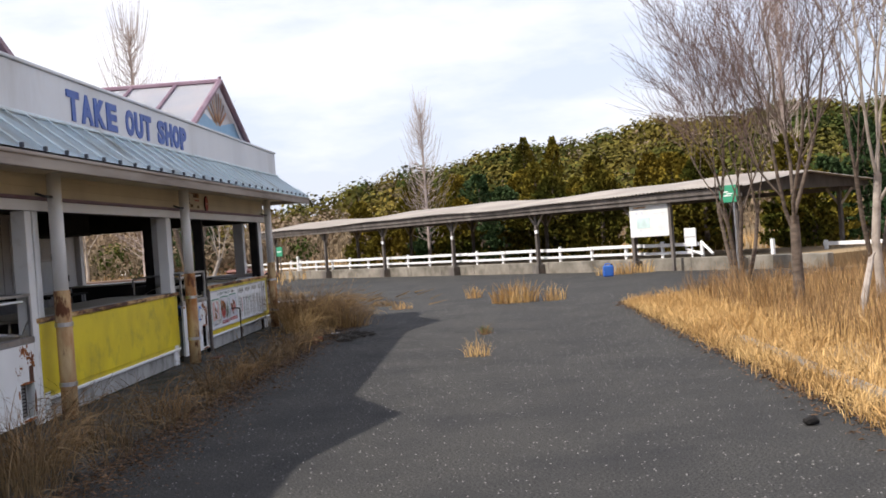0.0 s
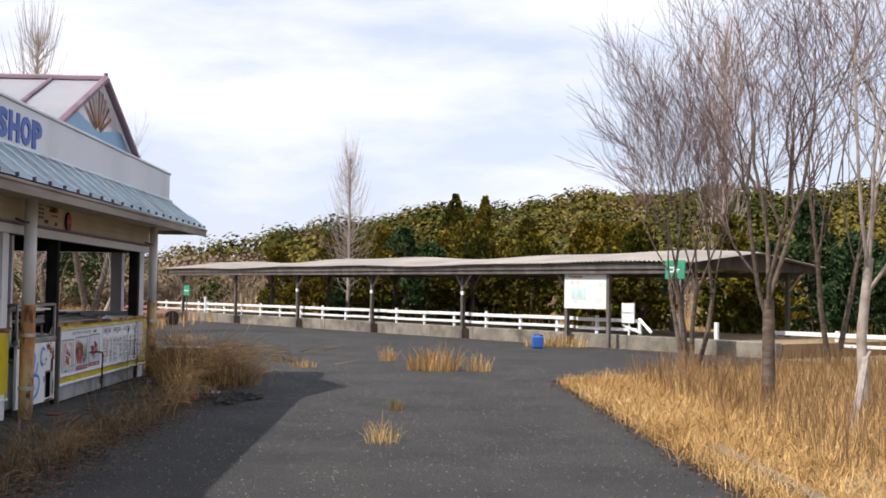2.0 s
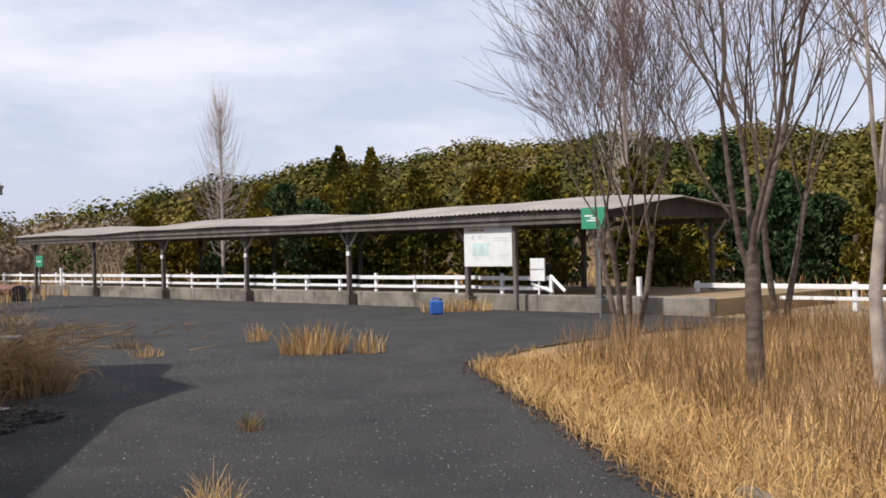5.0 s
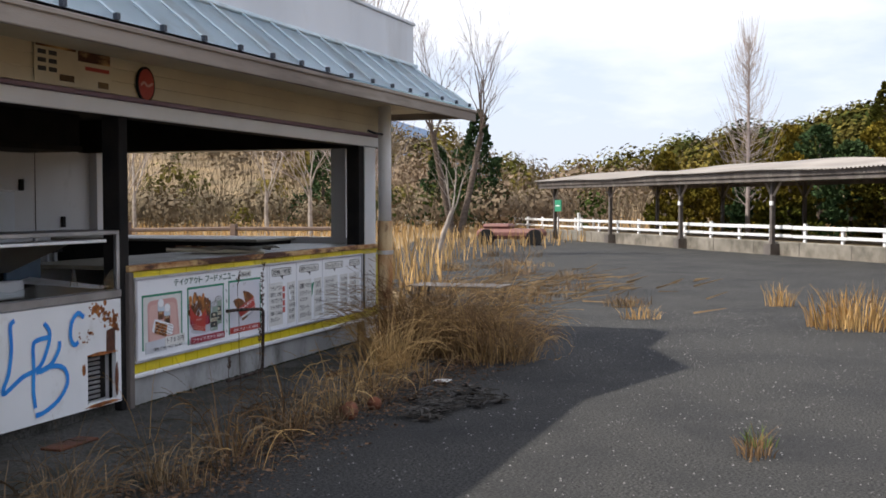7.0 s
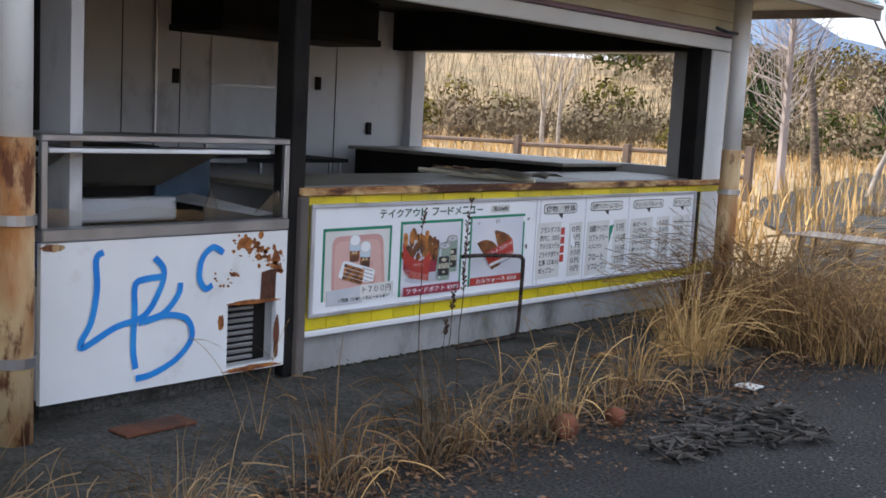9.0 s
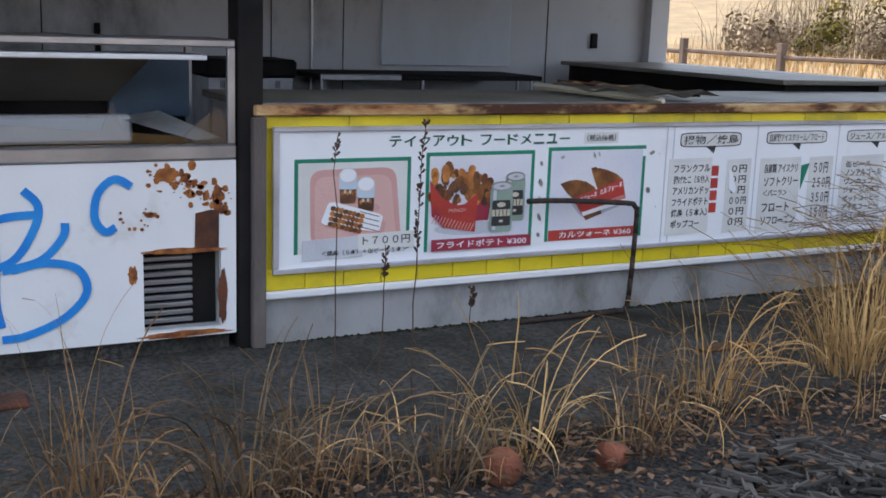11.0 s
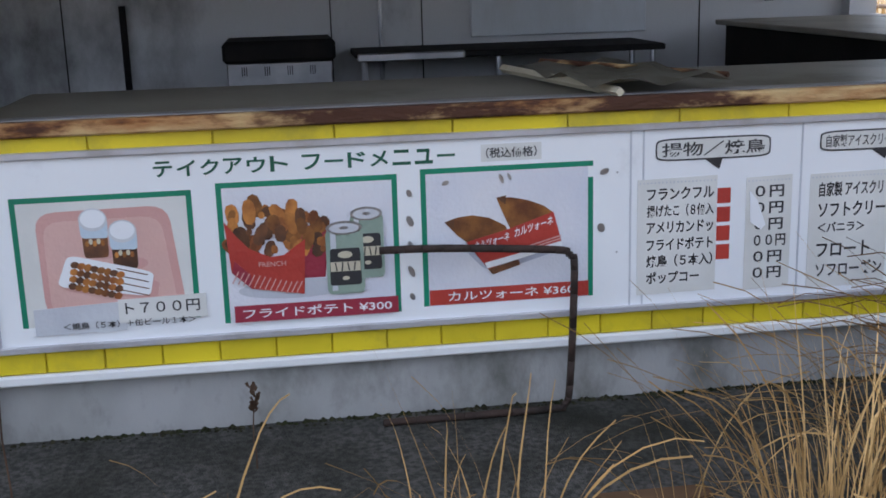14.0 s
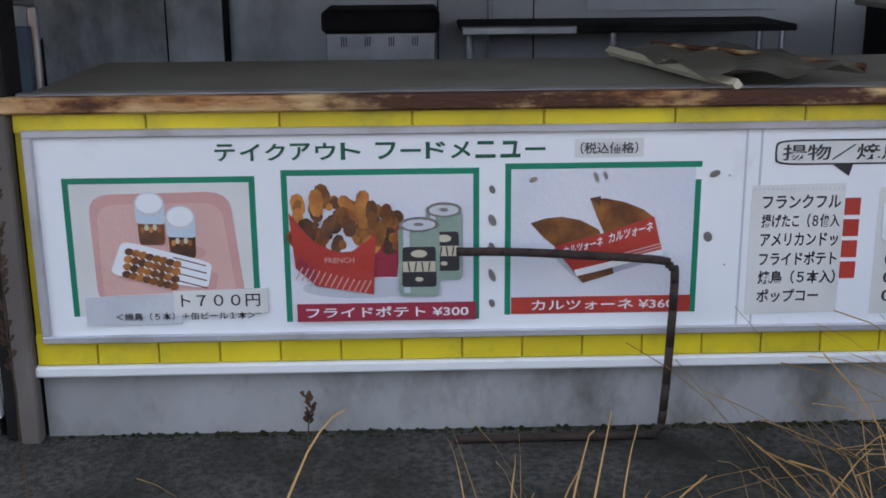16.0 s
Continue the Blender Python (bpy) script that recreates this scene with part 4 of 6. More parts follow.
for cy, cz, w, h in ((20.51, 0.74, 0.008, 0.012), (20.51, 0.655, 0.01, 0.018), (20.51, 0.58, 0.008, 0.015), (20.51, 0.50, 0.008, 0.02), (20.51, 0.42, 0.008, 0.012), (21.11, 0.775, 0.016, 0.009), (21.10, 0.60, 0.012, 0.015),
                     (21.15, 0.77, 0.003, 0.003), (21.15, 0.52, 0.003, 0.003), (20.79, 0.77, 0.006, 0.016), (20.815, 0.775, 0.005, 0.012), (20.62, 0.765, 0.012, 0.007)):
    pic("peeled_mark", oval(cy, cz, w, h, 9, 0.4), STEEL, 0.0012)
# price lists
def bubble(y0, y1, z0, z1, words):
    part("bubble", poly(oval((y0 + y1) / 2, (z0 + z1) / 2, (y1 - y0) / 2, (z1 - z0) / 2, 28, 0, 0.3), BX + 0.001, 0.001), INK, board)
    part("bubble_field", poly(oval((y0 + y1) / 2, (z0 + z1) / 2, (y1 - y0) / 2 - 0.005, (z1 - z0) / 2 - 0.005, 28, 0, 0.3), BX + 0.0015, 0.001), PAPER, board)
    part("bubble_tail", poly([((y0 + y1) / 2 - 0.03, z0 + 0.003), ((y0 + y1) / 2 + 0.03, z0 + 0.003), ((y0 + y1) / 2 + 0.02, z0 - 0.032)], BX + 0.0008, 0.001), INK, board)
    part("heading", writing(words, y0 + 0.02, y1 - 0.02, z0 + 0.013, z1 - 0.013, BX + 0.003, 0.0006, 0.012), INK, board)


def slip(y0, y1, z0, z1, lines, tone=PAPER):
    part("price_slip", poly([(y0, z0), (y1, z0 + 0.004), (y1, z1), (y0, z1 - 0.004)], BX + 0.001, 0.0015), tone, board)
    k = len(lines)
    h = (z1 - z0 - 0.05) / k
    for i, (words, size, share) in enumerate(lines):
        zt = z1 - 0.028 - i * h
        part("printed_line", writing(words, y0 + 0.03, y0 + 0.03 + (y1 - y0 - 0.04) * share, zt - h * 0.78 * size, zt - h * 0.05, BX + 0.003, 0.0006, 0.022), INK, board)
    for i in range(int((y1 - y0) / 0.012)):
        part("dot", poly(oval(y0 + 0.008 + 0.012 * i, z1 - 0.015, 0.003, 0.003, 6), BX + 0.0026, 0.0006), PALEGREY, board)


bubble(21.27, 21.64, 0.795, 0.865, "揚物／焼鳥")
slip(21.215, 21.47, 0.375, 0.745, (("フランクフル", 1, 1), ("揚げたこ（８個入", 1, 1), ("アメリカンドッ", 1, 1), ("フライドポテト", 1, 1), ("焼鳥（５本入）", 1, 1), ("ポップコー", 1, 0.8)))
for z in (0.655, 0.595, 0.535, 0.475):
    part("red_square", poly([(21.472, z), (21.515, z), (21.515, z + 0.048), (21.472, z + 0.048)], BX, 0.0012), RED, board)
slip(21.565, 21.715, 0.37, 0.735, (("０円", 1, 0.85), ("０円", 1, 0.85), ("０円", 1, 0.85), ("００円", 1, 0.95), ("０円", 1, 0.85), ("０円", 1, 0.85)), PAPER)
part("curled_scrap", poly([(21.575, 0.69), (21.60, 0.66), (21.63, 0.58), (21.615, 0.565), (21.58, 0.59)], BX + 0.004, 0.004), BOARDWHITE, board)
bubble(21.80, 22.2, 0.80, 0.865, "自家製アイスクリーム／フロート")
slip(21.775, 22.04, 0.36, 0.735, (("自家製 アイスクリ", 1, 0.95), ("ソフトクリー", 1, 1), ("＜バニラ＞", 0.7, 0.7), ("フロート", 1, 0.8), ("ソフローズン", 1, 1)))
slip(22.1, 22.26, 0.38, 0.735, (("５０円", 1, 0.8), ("２５０円", 1, 1), ("３５０円", 1, 1), ("１５０円", 1, 1)))
part("green_mark", poly([(22.045, 0.69), (22.1, 0.70), (22.05, 0.565)], BX + 0.001, 0.0015), GREEN, board)
bubble(22.34, 22.75, 0.80, 0.865, "ジュース／アルコール")
slip(22.32, 22.62, 0.37, 0.735, (("缶ビール", 1, 0.7), ("ノンアルコール", 1, 1), ("ワンカップ", 1, 0.8), ("ジャージミルク", 1, 1), ("ポットコーヒー", 1, 1), ("アイスコーヒー", 1, 1), ("ジュース", 1, 0.7)))
slip(22.68, 22.86, 0.38, 0.735, tuple(("５０円", 1, 0.9) for i in range(6)))
for i in range(2):
    bubble(22.9 + 0.0 * i, 23.16, 0.80, 0.865, "ドリンク") if i == 0 else slip(22.9, 23.15, 0.38, 0.735, tuple(("５０円", 1, 0.6) for k in range(6)))

# bent pipe rail in front of the counter
pipe = thing("bent_pipe", "dark rusty bent pipe rail before the counter", "pipe", (-4.53, 20.85, 0.03))
arc = [(-4.53, 20.41, 0.585), (-4.53, 20.6, 0.58), (-4.53, 20.94, 0.555), (-4.53, 20.985, 0.535), (-4.53, 21.0, 0.49), (-4.53, 20.985, 0.12), (-4.53, 20.965, 0.055), (-4.53, 20.91, 0.045), (-4.53, 20.40, 0.043)]
part("tube", rods(smooth_line(arc, 4), 0.012, 8), PIPEBROWN, pipe, "", True)

# header poster and disc
poster = thing("snack_poster", "faded yellow and white snack poster under the eave", "poster", (W + 0.02, 18.3, 2.12))
PXX = W + 0.026
part("sheet", poly([(18.27, 2.15), (19.02, 2.15), (19.02, 2.46), (18.27, 2.46)], PXX, 0.002), CREAM, poster)
for a, b, c, d in ((18.28, 18.66, 2.36, 2.455), (18.68, 19.01, 2.31, 2.455)):
    part("yellow_field", poly([(a, c), (b, c), (b, d), (a, d)], PXX + 0.002, 0.001), EDGE, poster)
for i in range(6):
    a, z = 18.3 + 0.1 * (i % 2), 2.33 - 0.05 * (i // 2)
    part("bar", poly([(a, z - 0.015), (a + 0.075, z - 0.015), (a + 0.075, z + 0.012), (a, z + 0.012)], PXX + 0.002, 0.001), INK, poster)
for a, z, w in ((18.5, 2.19, 0.14), (18.88, 2.18, 0.11)):
    part("tag", poly([(a, z - 0.02), (a + w, z - 0.02), (a + w, z + 0.02), (a, z + 0.02)], PXX + 0.002, 0.001), STRAW, poster)
part("bar", poly([(18.75, 2.26), (19.0, 2.26), (19.0, 2.285), (18.75, 2.285)], PXX + 0.002, 0.001), RED, poster)
disc = thing("drink_sign", "round dark-rimmed red drink sign under the eave", "sign", (W + 0.02, 19.4, 2.2))
part("rim", poly(oval(19.4, 2.235, 0.105, 0.12, 32), PXX, 0.015), BLACK, disc)
part("field", poly(oval(19.4, 2.235, 0.09, 0.105, 32), PXX + 0.014, 0.003), RED, disc)
part("wave", stroke(smooth_line([(19.33, 2.225), (19.37, 2.245), (19.41, 2.225), (19.47, 2.245)]), PXX + 0.018, 0.018), PINK, disc)

# ---- kitchen ----
stove = thing("grill_stove", "blackened steel kitchen grill on a cabinet", "stove", (-7.9, 20.1, 0.03))
part("cabinet", soft_box(-8.15, -7.65, 19.85, 20.43, 0.03, 0.93), STEEL, stove)
for i in range(4):
    for k in range(3):
        part("slot", soft_box(-7.65, -7.646, 19.93 + 0.125 * i + 0.012 * k, 19.935 + 0.125 * i + 0.012 * k, 0.86, 0.91, 0.001), BLACK, stove)
part("hob", soft_box(-8.15, -7.62, 19.83, 20.45, 0.93, 1.05, 0.02), BLACK, stove, "burnt black hob")
table = thing("kitchen_table", "long dark steel kitchen work table", "table", (-7.8, 21.3, 0.03))
part("tabletop", soft_box(-8.15, -7.5, 20.56, 22.3, 0.93, 0.965), BLACK, table)
part("lip", soft_box(-7.5, -7.47, 20.56, 21.15, 0.925, 0.968), STEEL, table)
for yy in (20.6, 21.35, 22.12, 22.24):
    part("leg", rods([(-7.55, yy, 0.03), (-7.55, yy, 0.93)], 0.018), STEEL, table)
side = thing("end_counter", "black burnt counter below the end hatch", "counter", (-6.8, 23.2, 0.03))
part("body", soft_box(-8.0, -5.6, 22.85, 23.65, 0.03, 1.03), BLACK, side)
part("top", soft_box(-8.05, -5.56, 22.8, 23.68, 1.03, 1.06), TOP, side)
hood = thing("wall_panel", "grey-white stained sheet panels on the wall", "panel", (-8.19, 21.8, 1.0))
part("lower_sheet", soft_box(-8.2, -8.17, 21.3, 22.4, 1.0, 1.55), PARAPET, hood)
part("upper_sheet", soft_box(-8.2, -8.17, 21.3, 22.4, 1.555, 1.95), INNER, hood)
part("rivet_strip", soft_box(-8.17, -8.165, 21.3, 22.4, 1.545, 1.56, 0.001), STEEL, hood)
hoodb = thing("range_hood", "soot-black range hood against the back wall", "hood", (-8.0, 21.5, 1.95))
part("shell", soft_box(-8.2, -7.5, 20.9, 22.6, 2.02, 2.34), BLACK, hoodb)
part("rim", soft_box(-8.2, -7.48, 20.88, 22.62, 1.96, 2.018), CEIL, hoodb, "greasy lower rim")
part("duct", soft_box(-8.1, -7.8, 21.6, 21.95, 2.342, 2.36), STEEL, hoodb)
for yy, z in ((22.52, 1.62), (23.2, 1.22), (20.95, 1.6)):
    single("wall_switch", soft_box(-8.2, -8.17, yy - 0.03, yy + 0.03, z - 0.06, z + 0.06), BLACK, "small black switch box on the wall", "switch", "switches on the wall")
single("wall_pipe", rods([(-8.17, 19.25, 0.6), (-8.17, 19.25, 1.25)], 0.02), BLACK, "thin black pipe on the back wall", "pipe")
single("wall_pipe", rods([(-8.17, 20.75, 0.6), (-8.17, 20.75, 2.3)], 0.015), STEEL, "thin grey conduit on the back wall", "pipe")
for yy in (18.9, 20.45, 21.0, 22.75):
    single("wall_joint", soft_box(-8.2, -8.196, yy, yy + 0.008, 0.03, 2.3, 0.001), BLACK, "dark joint between wall sheets", "joint", kind="structure")
# bent sheet of board on the counter
lid = thing("broken_board", "bent olive board with a pale batten edge", "board", (-5.0, 21.2, 1.0))
bm = bmesh.new()
gridv = [[bm.verts.new((-5.42 + 0.8 * i / 6 + 0.03 * math.sin(j), 20.98 + 0.1 * i / 6 + 0.44 * j / 6, 1.012 + 0.035 * math.sin(i * 1.1 + j * 0.9) ** 2 + 0.01)) for j in range(7)] for i in range(7)]
for i in range(6):
    for j in range(6):
        bm.faces.new((gridv[i][j], gridv[i + 1][j], gridv[i + 1][j + 1], gridv[i][j + 1]))
bmesh.ops.solidify(bm, geom=bm.faces[:], thickness=0.008)
part("board_sheet", bm, TOP, lid)
bm = bmesh.new()
rod(bm, (-5.42, 20.96, 1.03), (-4.6, 21.16, 1.012), 0.016, 0.016, 4)
part("batten", bm, CREAM, lid, "pale wooden batten")
bm = bmesh.new()
rod(bm, (-5.42, 21.1, 1.05), (-4.9, 21.62, 1.02), 0.012, 0.012, 4)
part("batten", bm, EDGE, lid, "yellowed batten")
# ---- open shed ----
P5, STEP = Vector((1.4, 40.9, 0)), Vector((2.98, -4.0, 0))
ALONG, BACK = STEP.normalized(), Vector((4.0, 2.98, 0)).normalized()


def at(k, off, z):
    return P5 + STEP * (k - 5) + BACK * off + Vector((0, 0, z))


TURN = math.atan2(STEP.y, STEP.x)


def bar(k0, k1, o0, o1, z0, z1, r=0.006):
    """A bevelled bar along the shed: stations, distances behind the post line, heights."""
    a, b = at(k0, 0, 0), at(k1, 0, 0)
    bm = soft_box(0, (b - a).length, o0, o1, z0, z1, r)
    bmesh.ops.transform(bm, matrix=Matrix.Translation(a) @ Matrix.Rotation(TURN, 4, "Z"), verts=bm.verts[:])
    return bm


K0, K1 = 0.85, 6.85
shed = thing("open_shed", "long open timber shed with a weathered corrugated roof", "shed", at(4, 0, 0))
stations = [1.0, 2.0, 3.0, 4.0, 5.0, 5.93, 6.75]
for k in stations:
    for off in (0.0, 4.6):
        bm = bmesh.new()
        box(bm, -0.055, 0.055, -0.055, 0.055, 0.25, 2.1)
        bmesh.ops.transform(bm, matrix=Matrix.Translation(at(k, off, 0)) @ Matrix.Rotation(TURN, 4, "Z"), verts=bm.verts[:])
        part("post", bm, SHEDWOOD, shed)
        for s in (-1, 1):
            bm = bmesh.new()
            rod(bm, at(k + s * 0.01, off, 1.62), at(k + s * 0.09, off, 2.08), 0.045, 0.045, 4)
            part("brace", bm, WOODOLD, shed, "pale diagonal brace")
        if off == 0:
            bm = bmesh.new()
            box(bm, -0.17, 0.17, -0.17, 0.17, 0, 0.3)
            bmesh.ops.transform(bm, matrix=Matrix.Translation(at(k, off, 0)) @ Matrix.Rotation(TURN, 4, "Z"), verts=bm.verts[:])
            part("footing", bm, SHEDWOOD if k < 6 else WALLCONC, shed, "dark concrete footing")
            if 2.5 < k < 5.5:
                part("lamp_box", bar(k + 0.004, k + 0.03, -0.12, -0.06, 1.35, 1.47), FENCEWHITE, shed, "small white box on the post")
for off in (-0.08, 4.6):
    part("beam", bar(K0, K1, off, off + 0.1, 2.0, 2.14), SHEDWOOD, shed)
part("fascia", bar(K0 - 0.03, K1, -0.40, -0.36, 2.12, 2.28), SHEDWOOD, shed)
part("lower_fascia", bar(K0 - 0.03, K1, -0.355, -0.31, 2.0, 2.12), SHEDWOOD, shed)
for side_ in (0, 1):
    vs, fs = [], []
    N = 760
    for i in range(N + 1):
        k = K0 - 0.05 + (K1 - K0 + 0.1) * i / N
        w = 0.022 * math.sin(i * 1.57)
        sag = 0.05 * math.sin(k * 2.3) + 0.03 * math.sin(k * 5.1)
        vs.append(at(k, -0.5 if side_ == 0 else 5.4, 2.30 + w + sag * 0.5))
        vs.append(at(k, 2.3, 2.64 + w + sag))
    for i in range(N):
        fs.append((2 * i, 2 * i + 2, 2 * i + 3, 2 * i + 1))
    sheet("roof_slope", vs, fs, SHEDROOF, "", "", "", shed)
for k in stations:
    bm = bmesh.new()
    rod(bm, at(k, -0.34, 2.2), at(k, 2.3, 2.54), 0.05, 0.05, 4)
    rod(bm, at(k, 2.3, 2.54), at(k, 5.2, 2.2), 0.05, 0.05, 4)
    part("rafter", bm, SHEDWOOD, shed)
for k in (K0, K1):
    bm = bmesh.new()
    a = [bm.verts.new(at(k, o, z)) for o, z in ((-0.44, 2.12), (5.3, 2.12), (5.3, 2.26), (2.3, 2.6), (-0.44, 2.26))]
    bm.faces.new(a)
    bmesh.ops.solidify(bm, geom=bm.faces[:], thickness=0.04)
    part("gable_board", bm, SHEDWOOD, shed)
single("platform_wall", bar(K0 - 0.1, 7.3, 0.12, 0.4, -0.05, 0.36, 0.02), WALLCONC, "low stained concrete platform wall", "wall", kind="structure")
for i in range(14):
    k = 1.2 + i * 0.43
    single("wall_joint", bar(k, k + 0.005, 0.112, 0.121, 0.0, 0.355, 0.002), SHEDWOOD, "dark joint in the concrete wall", "joint", kind="structure")
single("platform", bar(K0 - 0.1, 7.3, 0.42, 5.6, -0.05, 0.33, 0.01), SOIL, "earth floor of the raised platform", "platform", kind="structure")

# white rail fence on the platform
fence = thing("rail_fence", "white two-rail wooden fence on the platform", "fence", at(4, 0.3, 0.33))
for z0, z1 in ((0.70, 0.80), (0.47, 0.55)):
    for k in range(11):
        a = 1.35 + k * 0.46
        part("rail", bar(a, a + 0.455, 0.26, 0.30, z0 + 0.006 * math.sin(k * 3), z1 + 0.006 * math.sin(k * 3)), FENCEWHITE, fence)
for k in range(17):
    a = 1.35 + k * 0.316
    part("post", bar(a, a + 0.02, 0.30, 0.37, 0.33, 0.86 if k % 3 == 0 else 0.80), FENCEWHITE, fence)
part("end_post", bar(1.33, 1.355, 0.22, 0.32, 0.33, 1.05), FENCEWHITE, fence)
bm = bmesh.new()
rod(bm, at(6.42, 0.28, 0.80), at(6.52, 0.2, 0.45), 0.05, 0.05, 4)
rod(bm, at(6.30, 0.28, 0.62), at(6.44, 0.24, 0.42), 0.04, 0.04, 4)
part("broken_rail", bm, FENCEWHITE, fence, "broken slanting rail")
for name, k0, k1, o, n in (("side_fence", 6.85, 9.6, 3.0, 8), ("far_fence", -5.5, 0.75, 2.2, 18)):
    f2 = thing("rail_fence", "white two-rail wooden fence in dry grass", "fence", at((k0 + k1) / 2, o, 0))
    for z0, z1 in ((0.44, 0.55), (0.2, 0.28)) if k0 > 0 else ((0.62, 0.72), (0.36, 0.44)):
        part("rail", bar(k0, k1, o, o + 0.04, z0, z1), FENCEWHITE, f2)
    for i in range(n):
        a = k0 + (k1 - k0) * i / (n - 1)
        part("post", bar(a, a + 0.02, o + 0.04, o + 0.12, -0.03, 0.6 if k0 > 0 else 0.8), FENCEWHITE, f2)
single("marker_post", bar(6.88, 6.9, 0.5, 0.58, 0.3, 0.78), FENCEWHITE, "short white marker post", "post")

# notice board
nb = thing("notice_board", "large white notice board on grey timber posts", "sign", at(6.1, -0.2, 0))
bx0, bx1 = 5.95, 6.27
part("board", bar(bx0, bx1, -0.22, -0.17, 1.04, 2.03), PAPER, nb)
part("red_title", bar(bx0 + 0.035, bx0 + 0.14, -0.226, -0.221, 1.9, 1.945, 0.001), RUST, nb)
part("map_blot", bar(bx0 + 0.06, bx0 + 0.17, -0.226, -0.221, 1.3, 1.62, 0.002), TEAL, nb, "pale teal map patch")
for a, b, c, d in ((0.05, 0.07, 1.72, 1.8), (0.10, 0.115, 1.7, 1.8), (0.08, 0.1, 1.2, 1.25), (0.2, 0.3, 1.72, 1.735), (0.2, 0.29, 1.66, 1.675), (0.2, 0.3, 1.3, 1.31), (0.2, 0.27, 1.24, 1.25)):
    part("mark", bar(bx0 + a, bx0 + b, -0.226, -0.221, c, d, 0.001), PALEGREY, nb)
for k in (bx1 + 0.005,):
    part("post", bar(k, k + 0.02, -0.24, -0.14, 0, 2.1), SHEDWOOD, nb)
wb = thing("white_panel", "small white panel standing at the fence", "sign", at(6.35, 0.5, 0.33))
part("panel", bar(6.31, 6.40, 0.18, 0.22, 0.68, 1.22), FENCEWHITE, wb)
part("line", bar(6.315, 6.395, 0.174, 0.179, 0.95, 0.97, 0.001), STEEL, wb)
part("stake", bar(6.35, 6.36, 0.22, 0.26, 0.33, 0.7), FENCEWHITE, wb)
gs = thing("green_sign", "green notice plate on a thin pole", "sign", at(6.95, -1.5, 0))
part("plate", bar(6.90, 7.02, -1.52, -1.49, 1.84, 2.29), SIGNGREEN, gs)
for z, a, b in ((2.1, 0.02, 0.06), (2.05, 0.05, 0.09), (2.0, 0.03, 0.08)):
    part("bar", bar(6.9 + a, 6.9 + b, -1.526, -1.521, z, z + 0.03, 0.001), FENCEWHITE, gs)
part("pole", rods([at(6.985, -1.47, -0.03), at(6.985, -1.47, 2.0)], 0.022), STEEL, gs)
gs2 = thing("green_sign", "small dark green notice plate on the end post", "sign", at(1.05, -0.15, 0.3))
part("plate", bar(1.06, 1.18, -0.14, -0.1, 1.1, 1.55), SIGNGREEN, gs2)
part("bar", bar(1.075, 1.16, -0.146, -0.141, 1.3, 1.34, 0.001), FENCEWHITE, gs2)
part("stake", bar(1.1, 1.115, -0.1, -0.06, 0, 1.5), SHEDWOOD, gs2)
can = thing("plastic_can", "blue plastic jerrycan lying on the asphalt", "can", (3.1, 35.0, 0))
part("body", soft_box(2.93, 3.23, 34.85, 35.05, 0.0, 0.32, 0.03), BLUECAN, can)
part("handle", rods([(2.98, 34.95, 0.32), (3.0, 34.95, 0.37), (3.13, 34.95, 0.37), (3.15, 34.95, 0.32)], 0.018), BLUECAN, can)
part("cap", rods([(3.19, 34.95, 0.31), (3.19, 34.95, 0.36)], 0.025), BLACK, can)

# ---- trees ----
def limb(vs, fs, pts, r0, r1, n):
    """A tapered tube along points."""
    base = len(vs)
    for i, p in enumerate(pts):
        d = (pts[min(i + 1, len(pts) - 1)] - pts[max(i - 1, 0)])
        if d.length < 1e-6:
            d = Vector((0, 0, 1))
        d.normalize()
        u = d.orthogonal().normalized()
        v = d.cross(u)
        r = r0 + (r1 - r0) * i / (len(pts) - 1)
        for k in range(n):
            a = 6.2832 * k / n
            vs.append(tuple(p + (u * math.cos(a) + v * math.sin(a)) * r))
    for i in range(len(pts) - 1):
        for k in range(n):
            q = (k + 1) % n
            fs.append((base + i * n + k, base + i * n + q, base + (i + 1) * n + q, base + (i + 1) * n + k))


def grow(rng, start, way, length, radius, depth, store, spread, up, kids):
    """One branch with its own branches: store[depth level] collects limbs."""
    seg = 5 if depth > 1 else 4
    pts, d = [Vector(start)], Vector(way).normalized()
    for i in range(seg):
        d = (d + Vector((rng.gauss(0, 0.1), rng.gauss(0, 0.1), rng.gauss(0, 0.06) + up * 0.12))).normalized()
        pts.append(pts[-1] + d * length / seg)
    store.append((pts, radius, radius * (0.5 if depth > 0 else 0.3), depth))
    if depth == 0:
        return
    for i in range(kids[depth]):
        t = rng.uniform(0.28, 1.0) if i else 1.0
        k = min(seg - 1, int(t * seg))
        p = pts[k].lerp(pts[k + 1], t * seg - k) if t < 1 else pts[-1]
        dd = (pts[min(k + 1, seg)] - pts[k]).normalized()
        side = Vector((rng.gauss(0, 1), rng.gauss(0, 1), rng.gauss(0, 0.5)))
        side = (side - dd * side.dot(dd)).normalized()
        grow(rng, p, dd + side * spread * rng.uniform(0.6, 1.3), length * rng.uniform(0.5, 0.78), radius * (1 - 0.5 * t) * rng.uniform(0.5, 0.7), depth - 1, store, spread, up, kids)


